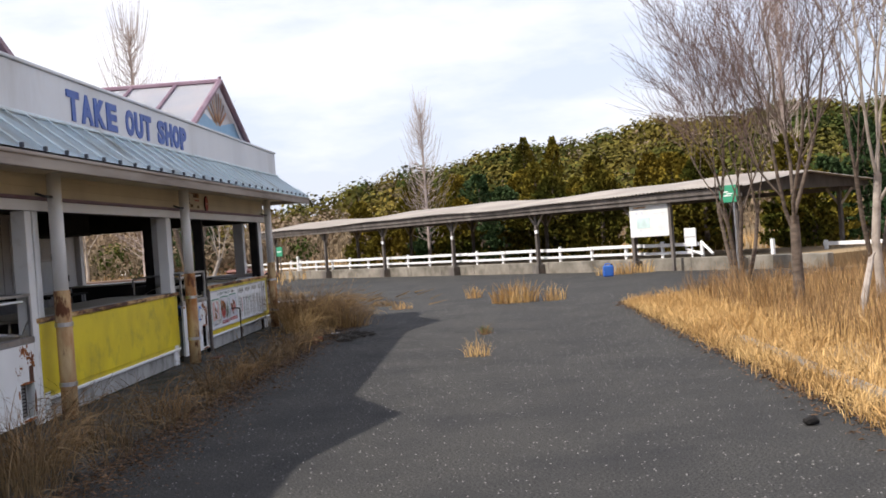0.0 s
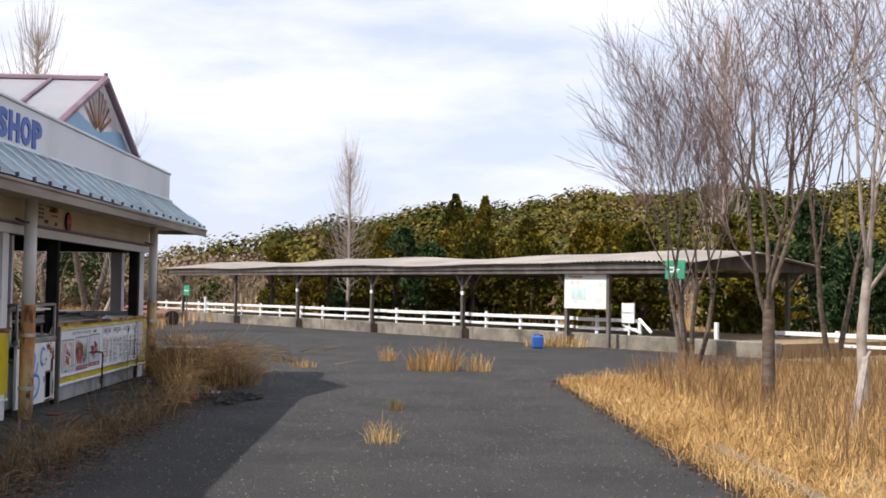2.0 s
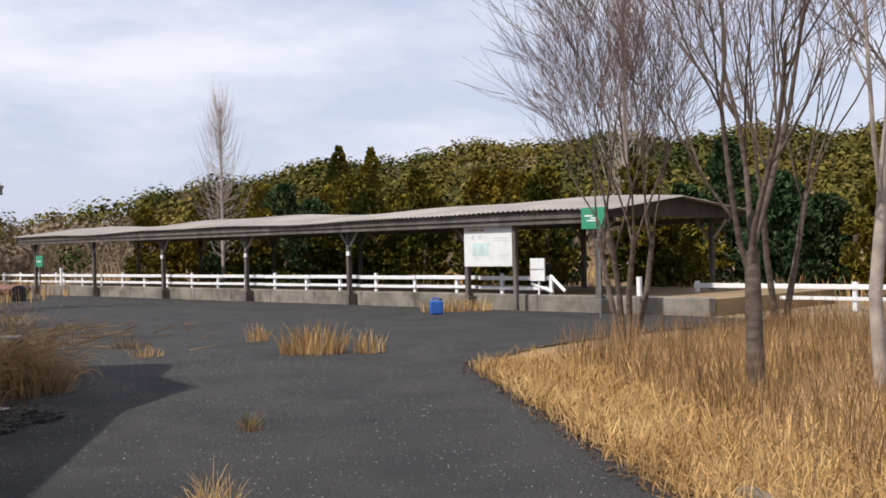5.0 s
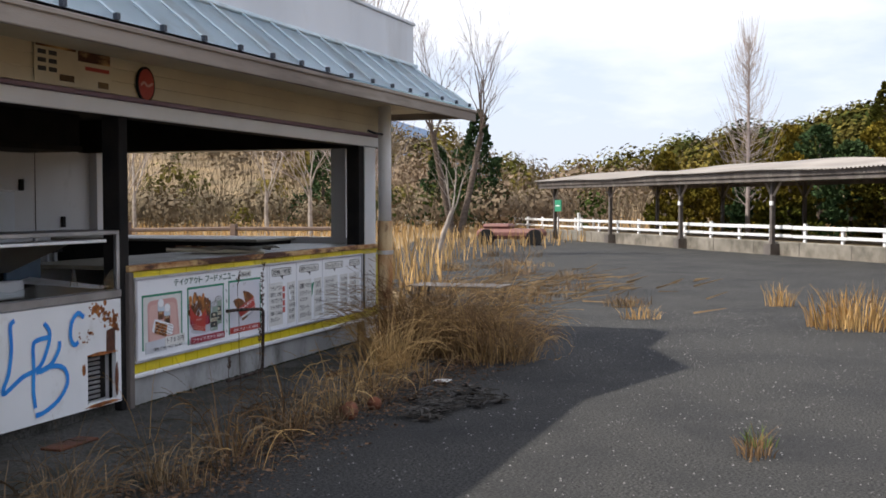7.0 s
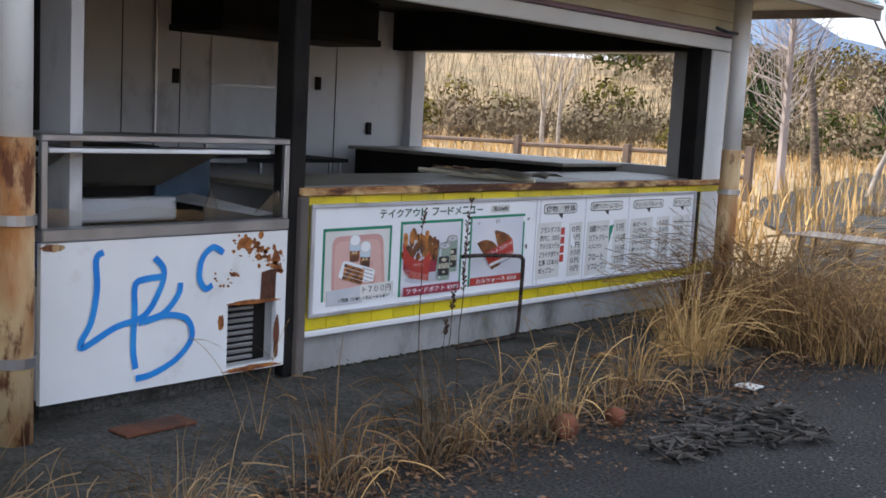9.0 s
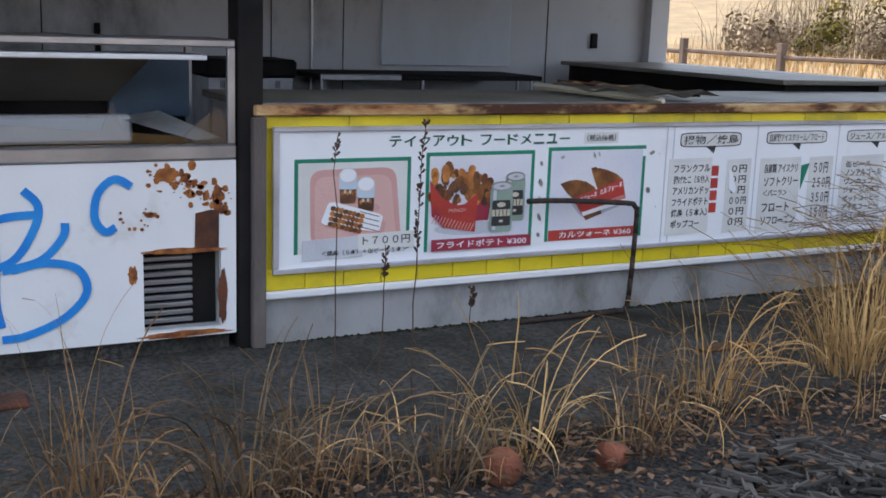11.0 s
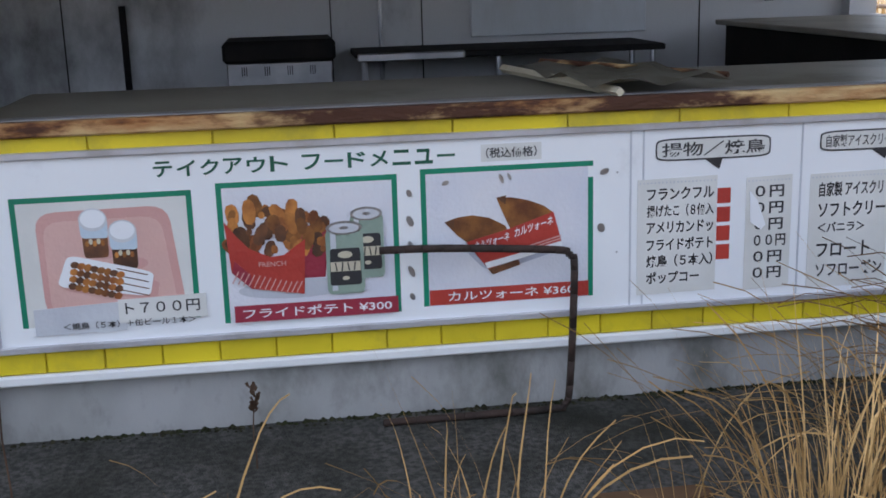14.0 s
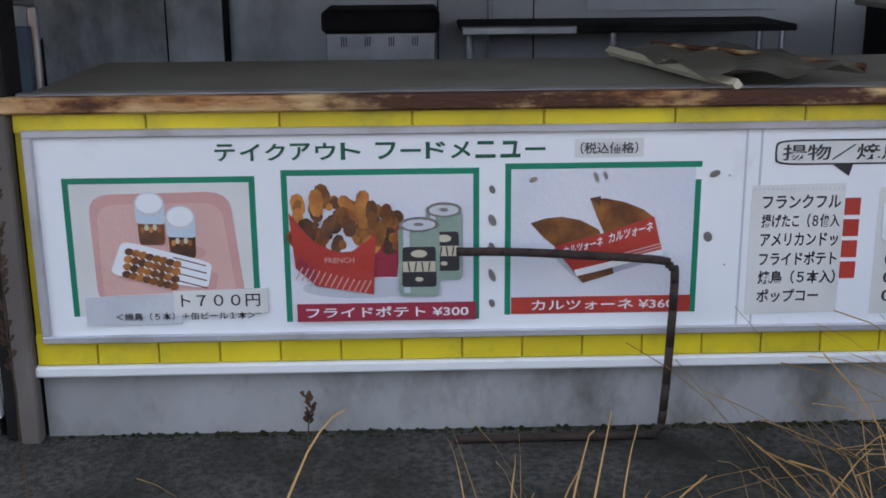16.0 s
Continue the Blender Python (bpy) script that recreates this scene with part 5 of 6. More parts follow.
def bare_tree(x, y, seed, stems, height, r, label, bark, twig, fork=1.4, spread=0.75, up=0.5, kids=(0, 4, 4, 4, 5), depth=4, lean=(0, 0), base=-0.03, splay=0.5):
    rng = random.Random(seed)
    tr = thing("tree", label, "tree", (x, y, base))
    store = []
    for s in range(stems):
        a = 6.283 * s / max(1, stems) + rng.uniform(0, 1)
        o = 0.12 if stems > 1 else 0
        foot = Vector((x + o * math.cos(a), y + o * math.sin(a), base))
        w = Vector((lean[0] + (0.22 * math.cos(a) if stems > 1 else 0), lean[1] + (0.22 * math.sin(a) if stems > 1 else 0), 1)).normalized()
        top = foot + w * fork
        pts = [foot, foot + w * fork * 0.12 + Vector((0.01, 0.0, 0)), foot + w * fork * 0.5 + Vector((rng.uniform(-0.05, 0.05), rng.uniform(-0.05, 0.05), 0)), top]
        store.append((pts, r * 1.25, r * 0.85, 9))
        for i in range(kids[depth]):
            b = 6.283 * i / kids[depth] + rng.uniform(-0.4, 0.4)
            dd = Vector((math.cos(b) * splay * rng.uniform(0.5, 1.3), math.sin(b) * splay * rng.uniform(0.5, 1.3), 1))
            grow(rng, top - w * rng.uniform(0, fork * 0.25), dd + w * 0.3, (height - fork) * rng.uniform(0.42, 0.6), r * 0.40, depth - 1, store, spread, up, kids)
    for nm, test, m in (("trunk", lambda d: d == 9, bark), ("limb", lambda d: d in (2, 3, 4), bark), ("crown", lambda d: d < 2, twig)):
        vs, fs = [], []
        for pts, a, b, d in store:
            if test(d):
                limb(vs, fs, pts, max(a, 0.004), max(b, 0.0022), 10 if d == 9 else 6 if d > 1 else 3)
        if vs:
            o = sheet(nm, vs, fs, m, "", "", "", tr)
            if nm != "crown":
                o.data.shade_smooth()
    return tr


bare_tree(4.36, 20.1, 3, 1, 6.0, 0.085, "bare cherry tree with a grey ringed trunk", BARK, TWIG, 1.45, 0.62, 0.6, (0, 6, 6, 5, 4), 4, (0.02, 0.05), splay=0.55)
bare_tree(4.75, 25.7, 8, 4, 6.0, 0.045, "bare multi-stemmed tree in dry grass", BARK, TWIG, 1.7, 0.5, 0.55, (0, 8, 6, 4, 3), 4, splay=0.5)
bare_tree(5.5, 19.8, 15, 1, 8.0, 0.066, "bare pale-barked birch-like tree", BIRCH, TWIG, 2.0, 0.5, 0.75, (0, 5, 5, 5, 4), 4, (0.04, 0.0), splay=0.36)
bare_tree(8.6, 29.0, 21, 2, 8.5, 0.055, "tall bare tree behind the others", BARK, TWIG, 2.5, 0.6, 0.6, (0, 4, 4, 4, 5), 4, splay=0.4)
bare_tree(9.0, 24.5, 27, 1, 8.0, 0.07, "tall bare brown tree in the field", BARK, TWIG, 2.4, 0.6, 0.6, (0, 4, 4, 4, 5), 4, splay=0.4)
bare_tree(-14.7, 56.9, 33, 2, 9.2, 0.13, "tall bare grey tree beyond the shop", BARK, TWIG, 4.5, 0.55, 0.5, (0, 4, 4, 4, 4), 4, splay=0.35)
bare_tree(-12.6, 44.2, 35, 1, 5.2, 0.11, "broken leaning bare trunk", BARK, TWIG, 3.6, 0.5, 0.2, (0, 2, 2, 3, 3), 3, (-0.15, 0), splay=0.5)
bare_tree(-10.0, 41.0, 37, 1, 3.6, 0.07, "small pale leaning bare tree", BIRCH, BIRCH, 1.4, 0.6, 0.3, (0, 3, 3, 3, 3), 3, (0.35, 0), splay=0.6)
for k, (x, y, s) in enumerate(((-19, 52, 1), (-23, 56, 1.2), (-26, 50, 1.1), (-21, 60, 1.3), (-31, 58, 1.2))):
    bare_tree(x, y, 50 + k, 1, 6.5 * s, 0.09, "pale bare tree in the scrub", BIRCH, POPLAR, 2.0, 0.6, 0.4, (0, 4, 4, 4, 4), 3, splay=0.5)


def poplar(x, y, h, w, seed):
    rng = random.Random(seed)
    base = hill_height(x, y)
    tr = thing("poplar_tree", "tall narrow bare poplar tree", "tree", (x, y, base), "bare poplars")
    vs, fs = [], []
    limb(vs, fs, [Vector((x, y, base)), Vector((x, y, base + h * 0.5)), Vector((x, y, base + h * 0.97))], h * 0.012, 0.02, 6)
    sheet("trunk", vs, fs, POPLAR, "", "", "", tr)
    vs, fs = [], []
    for i in range(320):
        t = rng.random() ** 0.8
        z = base + h * (0.12 + 0.8 * t)
        a = rng.uniform(0, 6.283)
        rr = w * (1 - abs(t - 0.35) * 1.1) * rng.uniform(0.35, 1)
        ln = h * rng.uniform(0.08, 0.2)
        limb(vs, fs, [Vector((x, y, z)), Vector((x + rr * 0.7 * math.cos(a), y + rr * 0.7 * math.sin(a), z + ln * 0.35)), Vector((x + rr * math.cos(a), y + rr * math.sin(a), z + ln))], h * 0.0013, h * 0.0005, 3)
    sheet("crown", vs, fs, POPLAR, "", "", "", tr)


poplar(-3.1, 58.0, 8.2, 1.7, 1)
poplar(-12.1, 40.9, 9.9, 2.3, 2)
poplar(14.6, 58.0, 14.6, 1.9, 3)


def conifer(x, y, h, w, seed, m, label, base=None, n=700, leaf=0.5, pointed=1.0):
    rng = random.Random(seed)
    base = hill_height(x, y) if base is None else base
    tr = thing("conifer_tree", label, "tree", (x, y, base), "evergreens behind the shed")
    vs, fs = [], []
    limb(vs, fs, [Vector((x, y, base)), Vector((x, y, base + h * 0.9))], 0.13, 0.03, 6)
    sheet("trunk", vs, fs, BARK, "", "", "", tr)
    vs, fs = [], []
    lobes = [(rng.uniform(0, 6.283), rng.uniform(0.7, 1.2)) for i in range(12)]
    for i in range(n):
        t = rng.random()
        z = base + h * (0.06 + 0.94 * t)
        a, q = lobes[int(t * 11.9)]
        a2 = rng.uniform(0, 6.283)
        rr = w * ((1 - t) ** 0.75 * pointed + (1 - pointed) * math.sqrt(max(0, 1 - (2 * t - 0.9) ** 2 / 1.3))) * (0.75 + 0.35 * q * math.cos(a2 - a)) * math.sqrt(rng.uniform(0.25, 1))
        c = Vector((x + rr * math.cos(a2), y + rr * math.sin(a2), z))
        for j in range(3):
            d = Vector((math.cos(a2) + rng.gauss(0, 0.6), math.sin(a2) + rng.gauss(0, 0.6), rng.gauss(0.1, 0.6))).normalized()
            s = d.orthogonal().normalized() * leaf * 0.22
            s.rotate(Matrix.Rotation(rng.uniform(0, 3), 3, d))
            k = len(vs)
            p = c + d * leaf * 0.5 * rng.uniform(0.5, 1.2)
            vs += [tuple(c - s), tuple(c + s), tuple(p + s * 0.5 + Vector((0, 0, 0.05))), tuple(p - s * 0.4)]
            fs.append((k, k + 1, k + 2, k + 3))
    sheet("crown", vs, fs, m, "", "", "", tr)
    return tr


rng = random.Random(77)
for row, (off, n, hh) in enumerate(((7.5, 24, 3.3), (10.5, 22, 4.1))):
    for i in range(n):
        k = 0.1 + 10.4 * i / n + rng.uniform(-0.15, 0.15)
        p = at(k, off + rng.uniform(-0.8, 0.8), 0)
        tone = CEDAR if rng.random() < 0.75 else PINE
        conifer(p.x, p.y, hh * rng.uniform(0.8, 1.2), rng.uniform(1.2, 1.7), 100 + row * 50 + i, tone, "bushy yellow-green cedar tree" if tone is CEDAR else "dark green bushy evergreen tree", -0.03, 1700, 0.27, 0.5)
for x, y, h, w, s in ((2.2, 66, 6.7, 2.2, 201), (3.9, 67, 6.7, 1.8, 202), (-16.5, 66, 6.0, 2.2, 203), (-25, 66, 5.0, 2.2, 204), (-20, 70, 4.5, 2.0, 205)):
    conifer(x, y, h, w, s, PINE if s > 202 else CEDAR, "pointed dark conifer standing above its neighbours", None, 1500, 0.3, 1.0)

# hill woods
def woods(name, n, rmin, rmax, az0, az1, m, size, label, seed, leafs=16):
    rng = random.Random(seed)
    vs, fs = [], []
    for i in range(n):
        r = math.sqrt(rng.uniform(rmin * rmin, rmax * rmax))
        a = radians(rng.uniform(az0, az1))
        x, y = r * math.sin(a), 5 + r * math.cos(a)
        if name == "bare_woods" and noise.noise((x * 0.02, y * 0.02, 3)) < -0.05:
            continue
        if name == "hill_woods" and math.degrees(a) < -3 and rng.random() < (0.7 if math.degrees(a) > -10 else 0.92):
            continue
        z = hill_height(x, y)
        s = size * rng.uniform(0.6, 1.4)
        for j in range(leafs):
            d = Vector((rng.gauss(0, 1), rng.gauss(0, 1), rng.gauss(0.15, 0.9))).normalized()
            c = Vector((x, y, z + s * 1.0)) + Vector((d.x, d.y, d.z * 1.05)) * s * rng.uniform(0.5, 1.0)
            u = d.orthogonal().normalized() * s * rng.uniform(0.045, 0.1)
            u.rotate(Matrix.Rotation(rng.uniform(0, 6), 3, d))
            v = d.cross(u) * rng.uniform(0.6, 1.1)
            k = len(vs)
            vs += [tuple(c - u - v), tuple(c + u - v * 0.6), tuple(c + u * 0.7 + v), tuple(c - u * 0.8 + v * 0.8)]
            fs.append((k, k + 1, k + 2, k + 3))
    sheet(name, vs, fs, m, label, "woods")


woods("hill_woods", 2100, 84, 165, -32, 32, HILLGREEN, 1.9, "dark green and olive wooded hillside", 5, 210)
woods("bare_woods", 1000, 74, 170, -40, 32, HILLBROWN, 1.5, "grey-brown leafless woods on the hillside", 6, 110)
woods("near_scrub", 200, 60, 84, -40, -9, HILLBROWN, 0.9, "brown scrub at the foot of the hill", 7, 170)
woods("green_scrub", 26, 60, 88, -40, -6, HILLGREEN, 1.2, "green scrub at the foot of the hill", 8, 170)
rng = random.Random(12)
spots = []
for i in range(14000):
    a, r = radians(rng.uniform(-42, 42)), rng.uniform(62, 140)
    x, y = r * math.sin(a), 5 + r * math.cos(a)
    spots.append((x, y, hill_height(x, y), rng.uniform(0.7, 1.5), 0, 0))
blades("bare_stems", spots, 2.6, 0.05, 0.5, HILLBROWN, "thin leafless stems over the hillside", "woods")
# far ridge; its blue is air haze painted into the material
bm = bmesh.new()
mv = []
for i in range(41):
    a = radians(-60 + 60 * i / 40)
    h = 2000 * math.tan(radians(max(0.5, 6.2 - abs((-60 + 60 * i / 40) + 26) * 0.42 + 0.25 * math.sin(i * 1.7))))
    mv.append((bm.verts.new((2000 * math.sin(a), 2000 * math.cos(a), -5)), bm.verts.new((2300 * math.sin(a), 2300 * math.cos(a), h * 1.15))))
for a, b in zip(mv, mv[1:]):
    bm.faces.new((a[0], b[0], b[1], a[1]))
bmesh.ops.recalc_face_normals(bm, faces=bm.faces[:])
single("backdrop", bm, FAR, "distant mountain ridge coloured blue with haze", "mountain", kind="structure")

# brown wooden fence beyond the shop's end hatch
bf = thing("wooden_fence", "old brown two-rail wooden fence in dry grass", "fence", (-15, 34, 0))
pts = [Vector((-10.5, 36, 0)), Vector((-13, 35.5, 0)), Vector((-15.5, 35, 0)), Vector((-18, 34.5, 0)), Vector((-20.5, 34, 0)), Vector((-23, 33.5, 0)), Vector((-26, 33, 0))]
for i, p in enumerate(pts):
    part("post", soft_box(p.x - 0.07, p.x + 0.07, p.y - 0.07, p.y + 0.07, -0.03, 1.05 + 0.1 * math.sin(i * 5)), FENCEWOOD, bf)
for a, b in zip(pts, pts[1:]):
    for z in (0.45, 0.85):
        bm = bmesh.new()
        rod(bm, a + Vector((0, 0, z)), b + Vector((0, 0, z + 0.04 * math.sin(a.x * 3))), 0.05, 0.045, 6)
        part("rail", bm, FENCEWOOD, bf)

# ---- grass ----
rng = random.Random(21)
def patchy(x, y, s=0.5):
    return noise.noise((x * s, y * s, 1.7))


spots = []
while len(spots) < 52000:
    y = 7 + 26 * rng.random()
    x = 2.3 + 12 * rng.random() ** 1.6
    if x < 2.15 + max(0, (y - 23.2)) * 1.1 + rng.uniform(-0.1, 0.25) or patchy(x, y) < -0.6:
        continue
    if (Vector((x, y, 0)) - at(5, 0, 0)).dot(BACK) > -0.4:
        continue
    edge = min(1, (x - 2.1) * 1.2)
    spots.append((x, y, -0.02, (0.55 + 0.45 * edge) * (0.75 + 0.5 * patchy(x, y, 0.9) + 0.25), rng.gauss(-0.08, 0.12), rng.gauss(0, 0.12)))
blades("dry_grass", spots[:34000], 0.33, 0.009, 1.1, GOLD, "golden dry grass field beside the asphalt", "grass", seed=2)
blades("tall_dry_grass", [(x, y, z, s * 1.25, a * 0.4, b * 0.4) for x, y, z, s, a, b in spots[34000:] if x > 3.2], 0.44, 0.009, 0.35, REED, "taller reddish dry grass between the trees", "grass", seed=3)
low = []
while len(low) < 26000:
    y, x = 7 + 18 * rng.random(), 2.12 + 4.5 * rng.random() ** 1.7
    if y < 23.5 or x > 2.3 + (y - 23.2) * 1.1:
        low.append((x + rng.gauss(0, 0.06), y, 0.0, rng.uniform(0.5, 1.2), rng.gauss(0, 0.3), rng.gauss(0, 0.3)))
blades("matted_grass", low, 0.24, 0.008, 1.0, GOLD, "short matted dry grass along the kerb", "grass", seed=31)
vs, fs = [], []
for i in range(5000):
    y, x = 7 + 17 * rng.random(), 2.2 + rng.gauss(0, 0.14)
    s, a, k = rng.uniform(0.012, 0.03), rng.uniform(0, 6.283), len(vs)
    c, q, z = math.cos(a) * s, math.sin(a) * s, 0.008 + rng.random() * 0.02
    vs += [(x - c, y - q, z), (x + q * 0.5, y - c * 0.5, z + s * 0.4), (x + c, y + q, z), (x - q * 0.5, y + c * 0.5, z + s * 0.3)]
    fs.append((k, k + 1, k + 2, k + 3))
sheet("edge_litter", vs, fs, LITTER, "reddish dead leaves along the grass edge", "leaves")
spots = []
for i in range(24000):
    a, r = radians(rng.uniform(-45, 45)), rng.uniform(20, 84)
    x, y = r * math.sin(a), 5 + r * math.cos(a)
    left = x < -8.6 or (y > 25.2 and x < -4.8 - (y - 25.2) * 0.28)
    right = x > 9 and (Vector((x, y, 0)) - at(5, 0, 0)).dot(BACK) > 4.0
    if left or right or (Vector((x, y, 0)) - at(5, 0, 0)).dot(BACK) > 6:
        spots.append((x, y, hill_height(x, y), rng.uniform(0.7, 1.3), 0, 0))
blades("field_grass", spots, 0.6, 0.03, 0.3, GOLD, "tall dry grass field beyond the yard", "grass", seed=4)


def arching(name, clumps, material, label, seed):
    """Long blades that rise, bow over and hang; clumps: (x, y, z, radius, count, length, droop)."""
    rg = random.Random(seed)
    vs, fs = [], []
    for cx, cy, cz, rad, count, length, droop in clumps:
        for i in range(count):
            a, q = rg.uniform(0, 6.283), math.sqrt(rg.random())
            p = Vector((cx + rad * q * math.cos(a), cy + rad * q * math.sin(a), cz))
            b = a + rg.gauss(0, 0.7)
            tilt_ = abs(rg.gauss(0.12, 0.16)) + 0.25 * q
            ln, bow = length * rg.uniform(0.45, 1.15), droop * rg.uniform(0.15, 1.6)
            w = rg.uniform(0.0016, 0.0042)
            kink = rg.randrange(3, 7) if rg.random() < 0.3 else 99
            side = Vector((-math.sin(b), math.cos(b), 0)) * w
            k = len(vs)
            n = 8
            for j in range(n + 1):
                t = j / n
                vs += [tuple(p - side * (1 - 0.8 * t)), tuple(p + side * (1 - 0.8 * t) + Vector((0, 0, w)))]
                e = tilt_ + bow * t * t + (0.9 if j >= kink else 0)
                p = p + Vector((math.cos(b) * math.sin(e), math.sin(b) * math.sin(e), math.cos(e))) * ln / n
                p.z = max(p.z, cz + 0.006)
                b += rg.gauss(0, 0.06)
            for j in range(n):
                fs.append((k + 2 * j, k + 2 * j + 1, k + 2 * j + 3, k + 2 * j + 2))
    return sheet(name, vs, fs, material, label, "grass")


def tuft(name, cx, cy, rx, ry, n, h, m, label, w=0.008, bend=0.5, seed=1, z=0.0, out=0.35):
    rg = random.Random(seed)
    sp = []
    for i in range(n):
        a, q = rg.uniform(0, 6.283), math.sqrt(rg.random())
        sp.append((cx + rx * q * math.cos(a), cy + ry * q * math.sin(a), z, rg.uniform(0.6, 1.1) * (1.15 - 0.4 * q), out * math.cos(a) * q, out * math.sin(a) * q))
    return blades(name, sp, h, w, bend, m, label, "grass", seed=seed)


tuft("grass_tuft", 0.15, 26.2, 0.5, 0.42, 300, 0.52, GOLD, "tuft of dry golden grass in the asphalt", 0.014, 0.3, 5)
tuft("grass_tuft", 0.95, 26.0, 0.25, 0.2, 90, 0.4, GOLD, "tuft of dry golden grass in the asphalt", 0.012, 0.4, 6)
tuft("grass_tuft", -0.75, 28.8, 0.2, 0.15, 70, 0.4, GOLD, "small tuft of dry grass in the asphalt", 0.012, 0.3, 7)
tuft("grass_tuft", -0.6, 16.3, 0.16, 0.2, 90, 0.27, GOLD, "small tuft of dry grass in the asphalt", 0.007, 0.5, 8)
tuft("grass_tuft", -0.5, 19.2, 0.1, 0.16, 60, 0.2, REED, "small tuft of weeds in the asphalt", 0.007, 0.5, 9)
tuft("weed_tuft", -0.5, 19.5, 0.1, 0.1, 40, 0.14, GREENWEED, "green weed sprouting from the asphalt", 0.008, 0.5, 10)
tuft("grass_tuft", -2.3, 26.5, 0.25, 0.2, 60, 0.25, GOLD, "small tuft of dry grass in the asphalt", 0.01, 0.6, 11)
tuft("grass_tuft", 3.7, 36.0, 0.9, 0.5, 260, 0.45, GOLD, "dry grass at the foot of the platform", 0.015, 0.4, 12)
for i in range(26):
    y = 27.5 + rng.random() * 14
    x = -3.6 - (y - 27) * 0.33 + rng.uniform(-1.6, 1.4)
    tuft("grass_tuft", x, y, rng.uniform(0.2, 0.7), rng.uniform(0.2, 0.5), 70, rng.uniform(0.16, 0.4), rng.choice((GOLD, STRAW, REED)), "tuft of dry grass in the far asphalt", 0.010, 0.8, 300 + i)
# big drooping clump at the shop corner
arching("reed_clump", [(-3.7, 22.7, 0.02, 0.4, 620, 0.95, 1.9), (-3.35, 22.5, 0.0, 0.4, 620, 0.85, 2.3), (-3.75, 22.1, 0.02, 0.3, 300, 0.75, 1.6), (-3.0, 22.6, 0, 0.35, 420, 0.6, 2.6)], REED, "large drooping clump of dry brown reeds", 13)
arching("reed_clump", [(-3.5, 22.6, 0.02, 0.5, 170, 0.95, 1.9), (-3.0, 22.4, 0.0, 0.45, 170, 0.75, 2.6)], GOLD, "pale arching dry reeds over the clump", 14)
arching("reed_clump", [(-3.3, 22.6, 0.0, 0.6, 700, 0.5, 2.4), (-4.05, 24.6, 0.0, 0.5, 300, 0.55, 1.5), (-3.6, 23.8, 0.0, 0.4, 240, 0.55, 1.8)], STRAW, "clump of dull brown reeds at the corner", 17)
arching("reed_clump", [(-3.5, 21.35, 0.0, 0.17, 170, 0.7, 0.9), (-3.72, 21.7, 0.03, 0.2, 110, 0.65, 1.0)], GOLD, "upright clump of pale dry grass", 16)
# weeds along the apron's edge
edge_y = [7.4 + 0.31 * i for i in range(45)]
arching("edge_weeds", [(-3.25 + rng.gauss(0, 0.1), y + rng.uniform(-0.12, 0.12), 0.0, 0.16, int(20 * max(0.2, 0.7 + 1.5 * patchy(0, y, 1.1))), rng.uniform(0.25, 0.45), 1.9) for y in edge_y], STRAW, "dry brown weeds along the apron edge", 18)
arching("edge_weeds", [(-3.25 + rng.gauss(0, 0.12), y + rng.uniform(-0.12, 0.12), 0.0, 0.14, 6, rng.uniform(0.3, 0.5), 1.9) for y in edge_y if y > 17.4], GOLD, "pale arching blades along the apron edge", 19)
for k, (cx, cy, n, h, m) in enumerate(((-3.2, 19.35, 40, 0.45, STRAW), (-3.25, 18.75, 60, 0.5, STRAW), (-3.35, 18.35, 50, 0.55, REED), (-3.42, 20.55, 55, 0.55, GOLD), (-3.2, 20.05, 35, 0.4, REED), (-3.3, 19.0, 45, 0.5, REED), (-3.25, 19.65, 26, 0.5, GOLD),
                                       (-3.4, 14.1, 110, 0.5, STRAW), (-3.4, 15.4, 90, 0.45, REED), (-3.3, 16.8, 90, 0.45, STRAW), (-3.3, 17.6, 50, 0.4, STRAW))):
    arching("weed_clump", [(cx, cy, 0.0, 0.12, n, h, 1.6), (cx + 0.1, cy - 0.1, 0.0, 0.1, n // 3, h * 0.7, 2.2)], m, "clump of dry arching weeds at the apron edge", 400 + k)
for k, (cx, cy, n, h) in enumerate(((-3.55, 9.7, 300, 0.7), (-3.75, 10.5, 300, 0.65), (-3.6, 11.3, 220, 0.6), (-3.45, 12.5, 150, 0.5), (-3.4, 13.1, 90, 0.4), (-3.35, 14.7, 110, 0.5), (-3.3, 16.2, 80, 0.4))):
    arching("weed_clump", [(cx, cy, 0.0, 0.28, n, h, 1.4)], (STRAW, REED)[k % 2], "dense clump of reddish dry weeds", 500 + k)
for k, (cx, cy, n, h) in enumerate(((-3.8, 19.95, 6, 0.42), (-3.75, 20.45, 8, 0.42), (-3.65, 21.05, 14, 0.45), (-3.9, 18.4, 5, 0.5))):
    arching("grass_tuft", [(cx, cy, 0.03, 0.08, n, h, 1.3)], GOLD, "few thin pale grass blades in an apron crack", 470 + k)


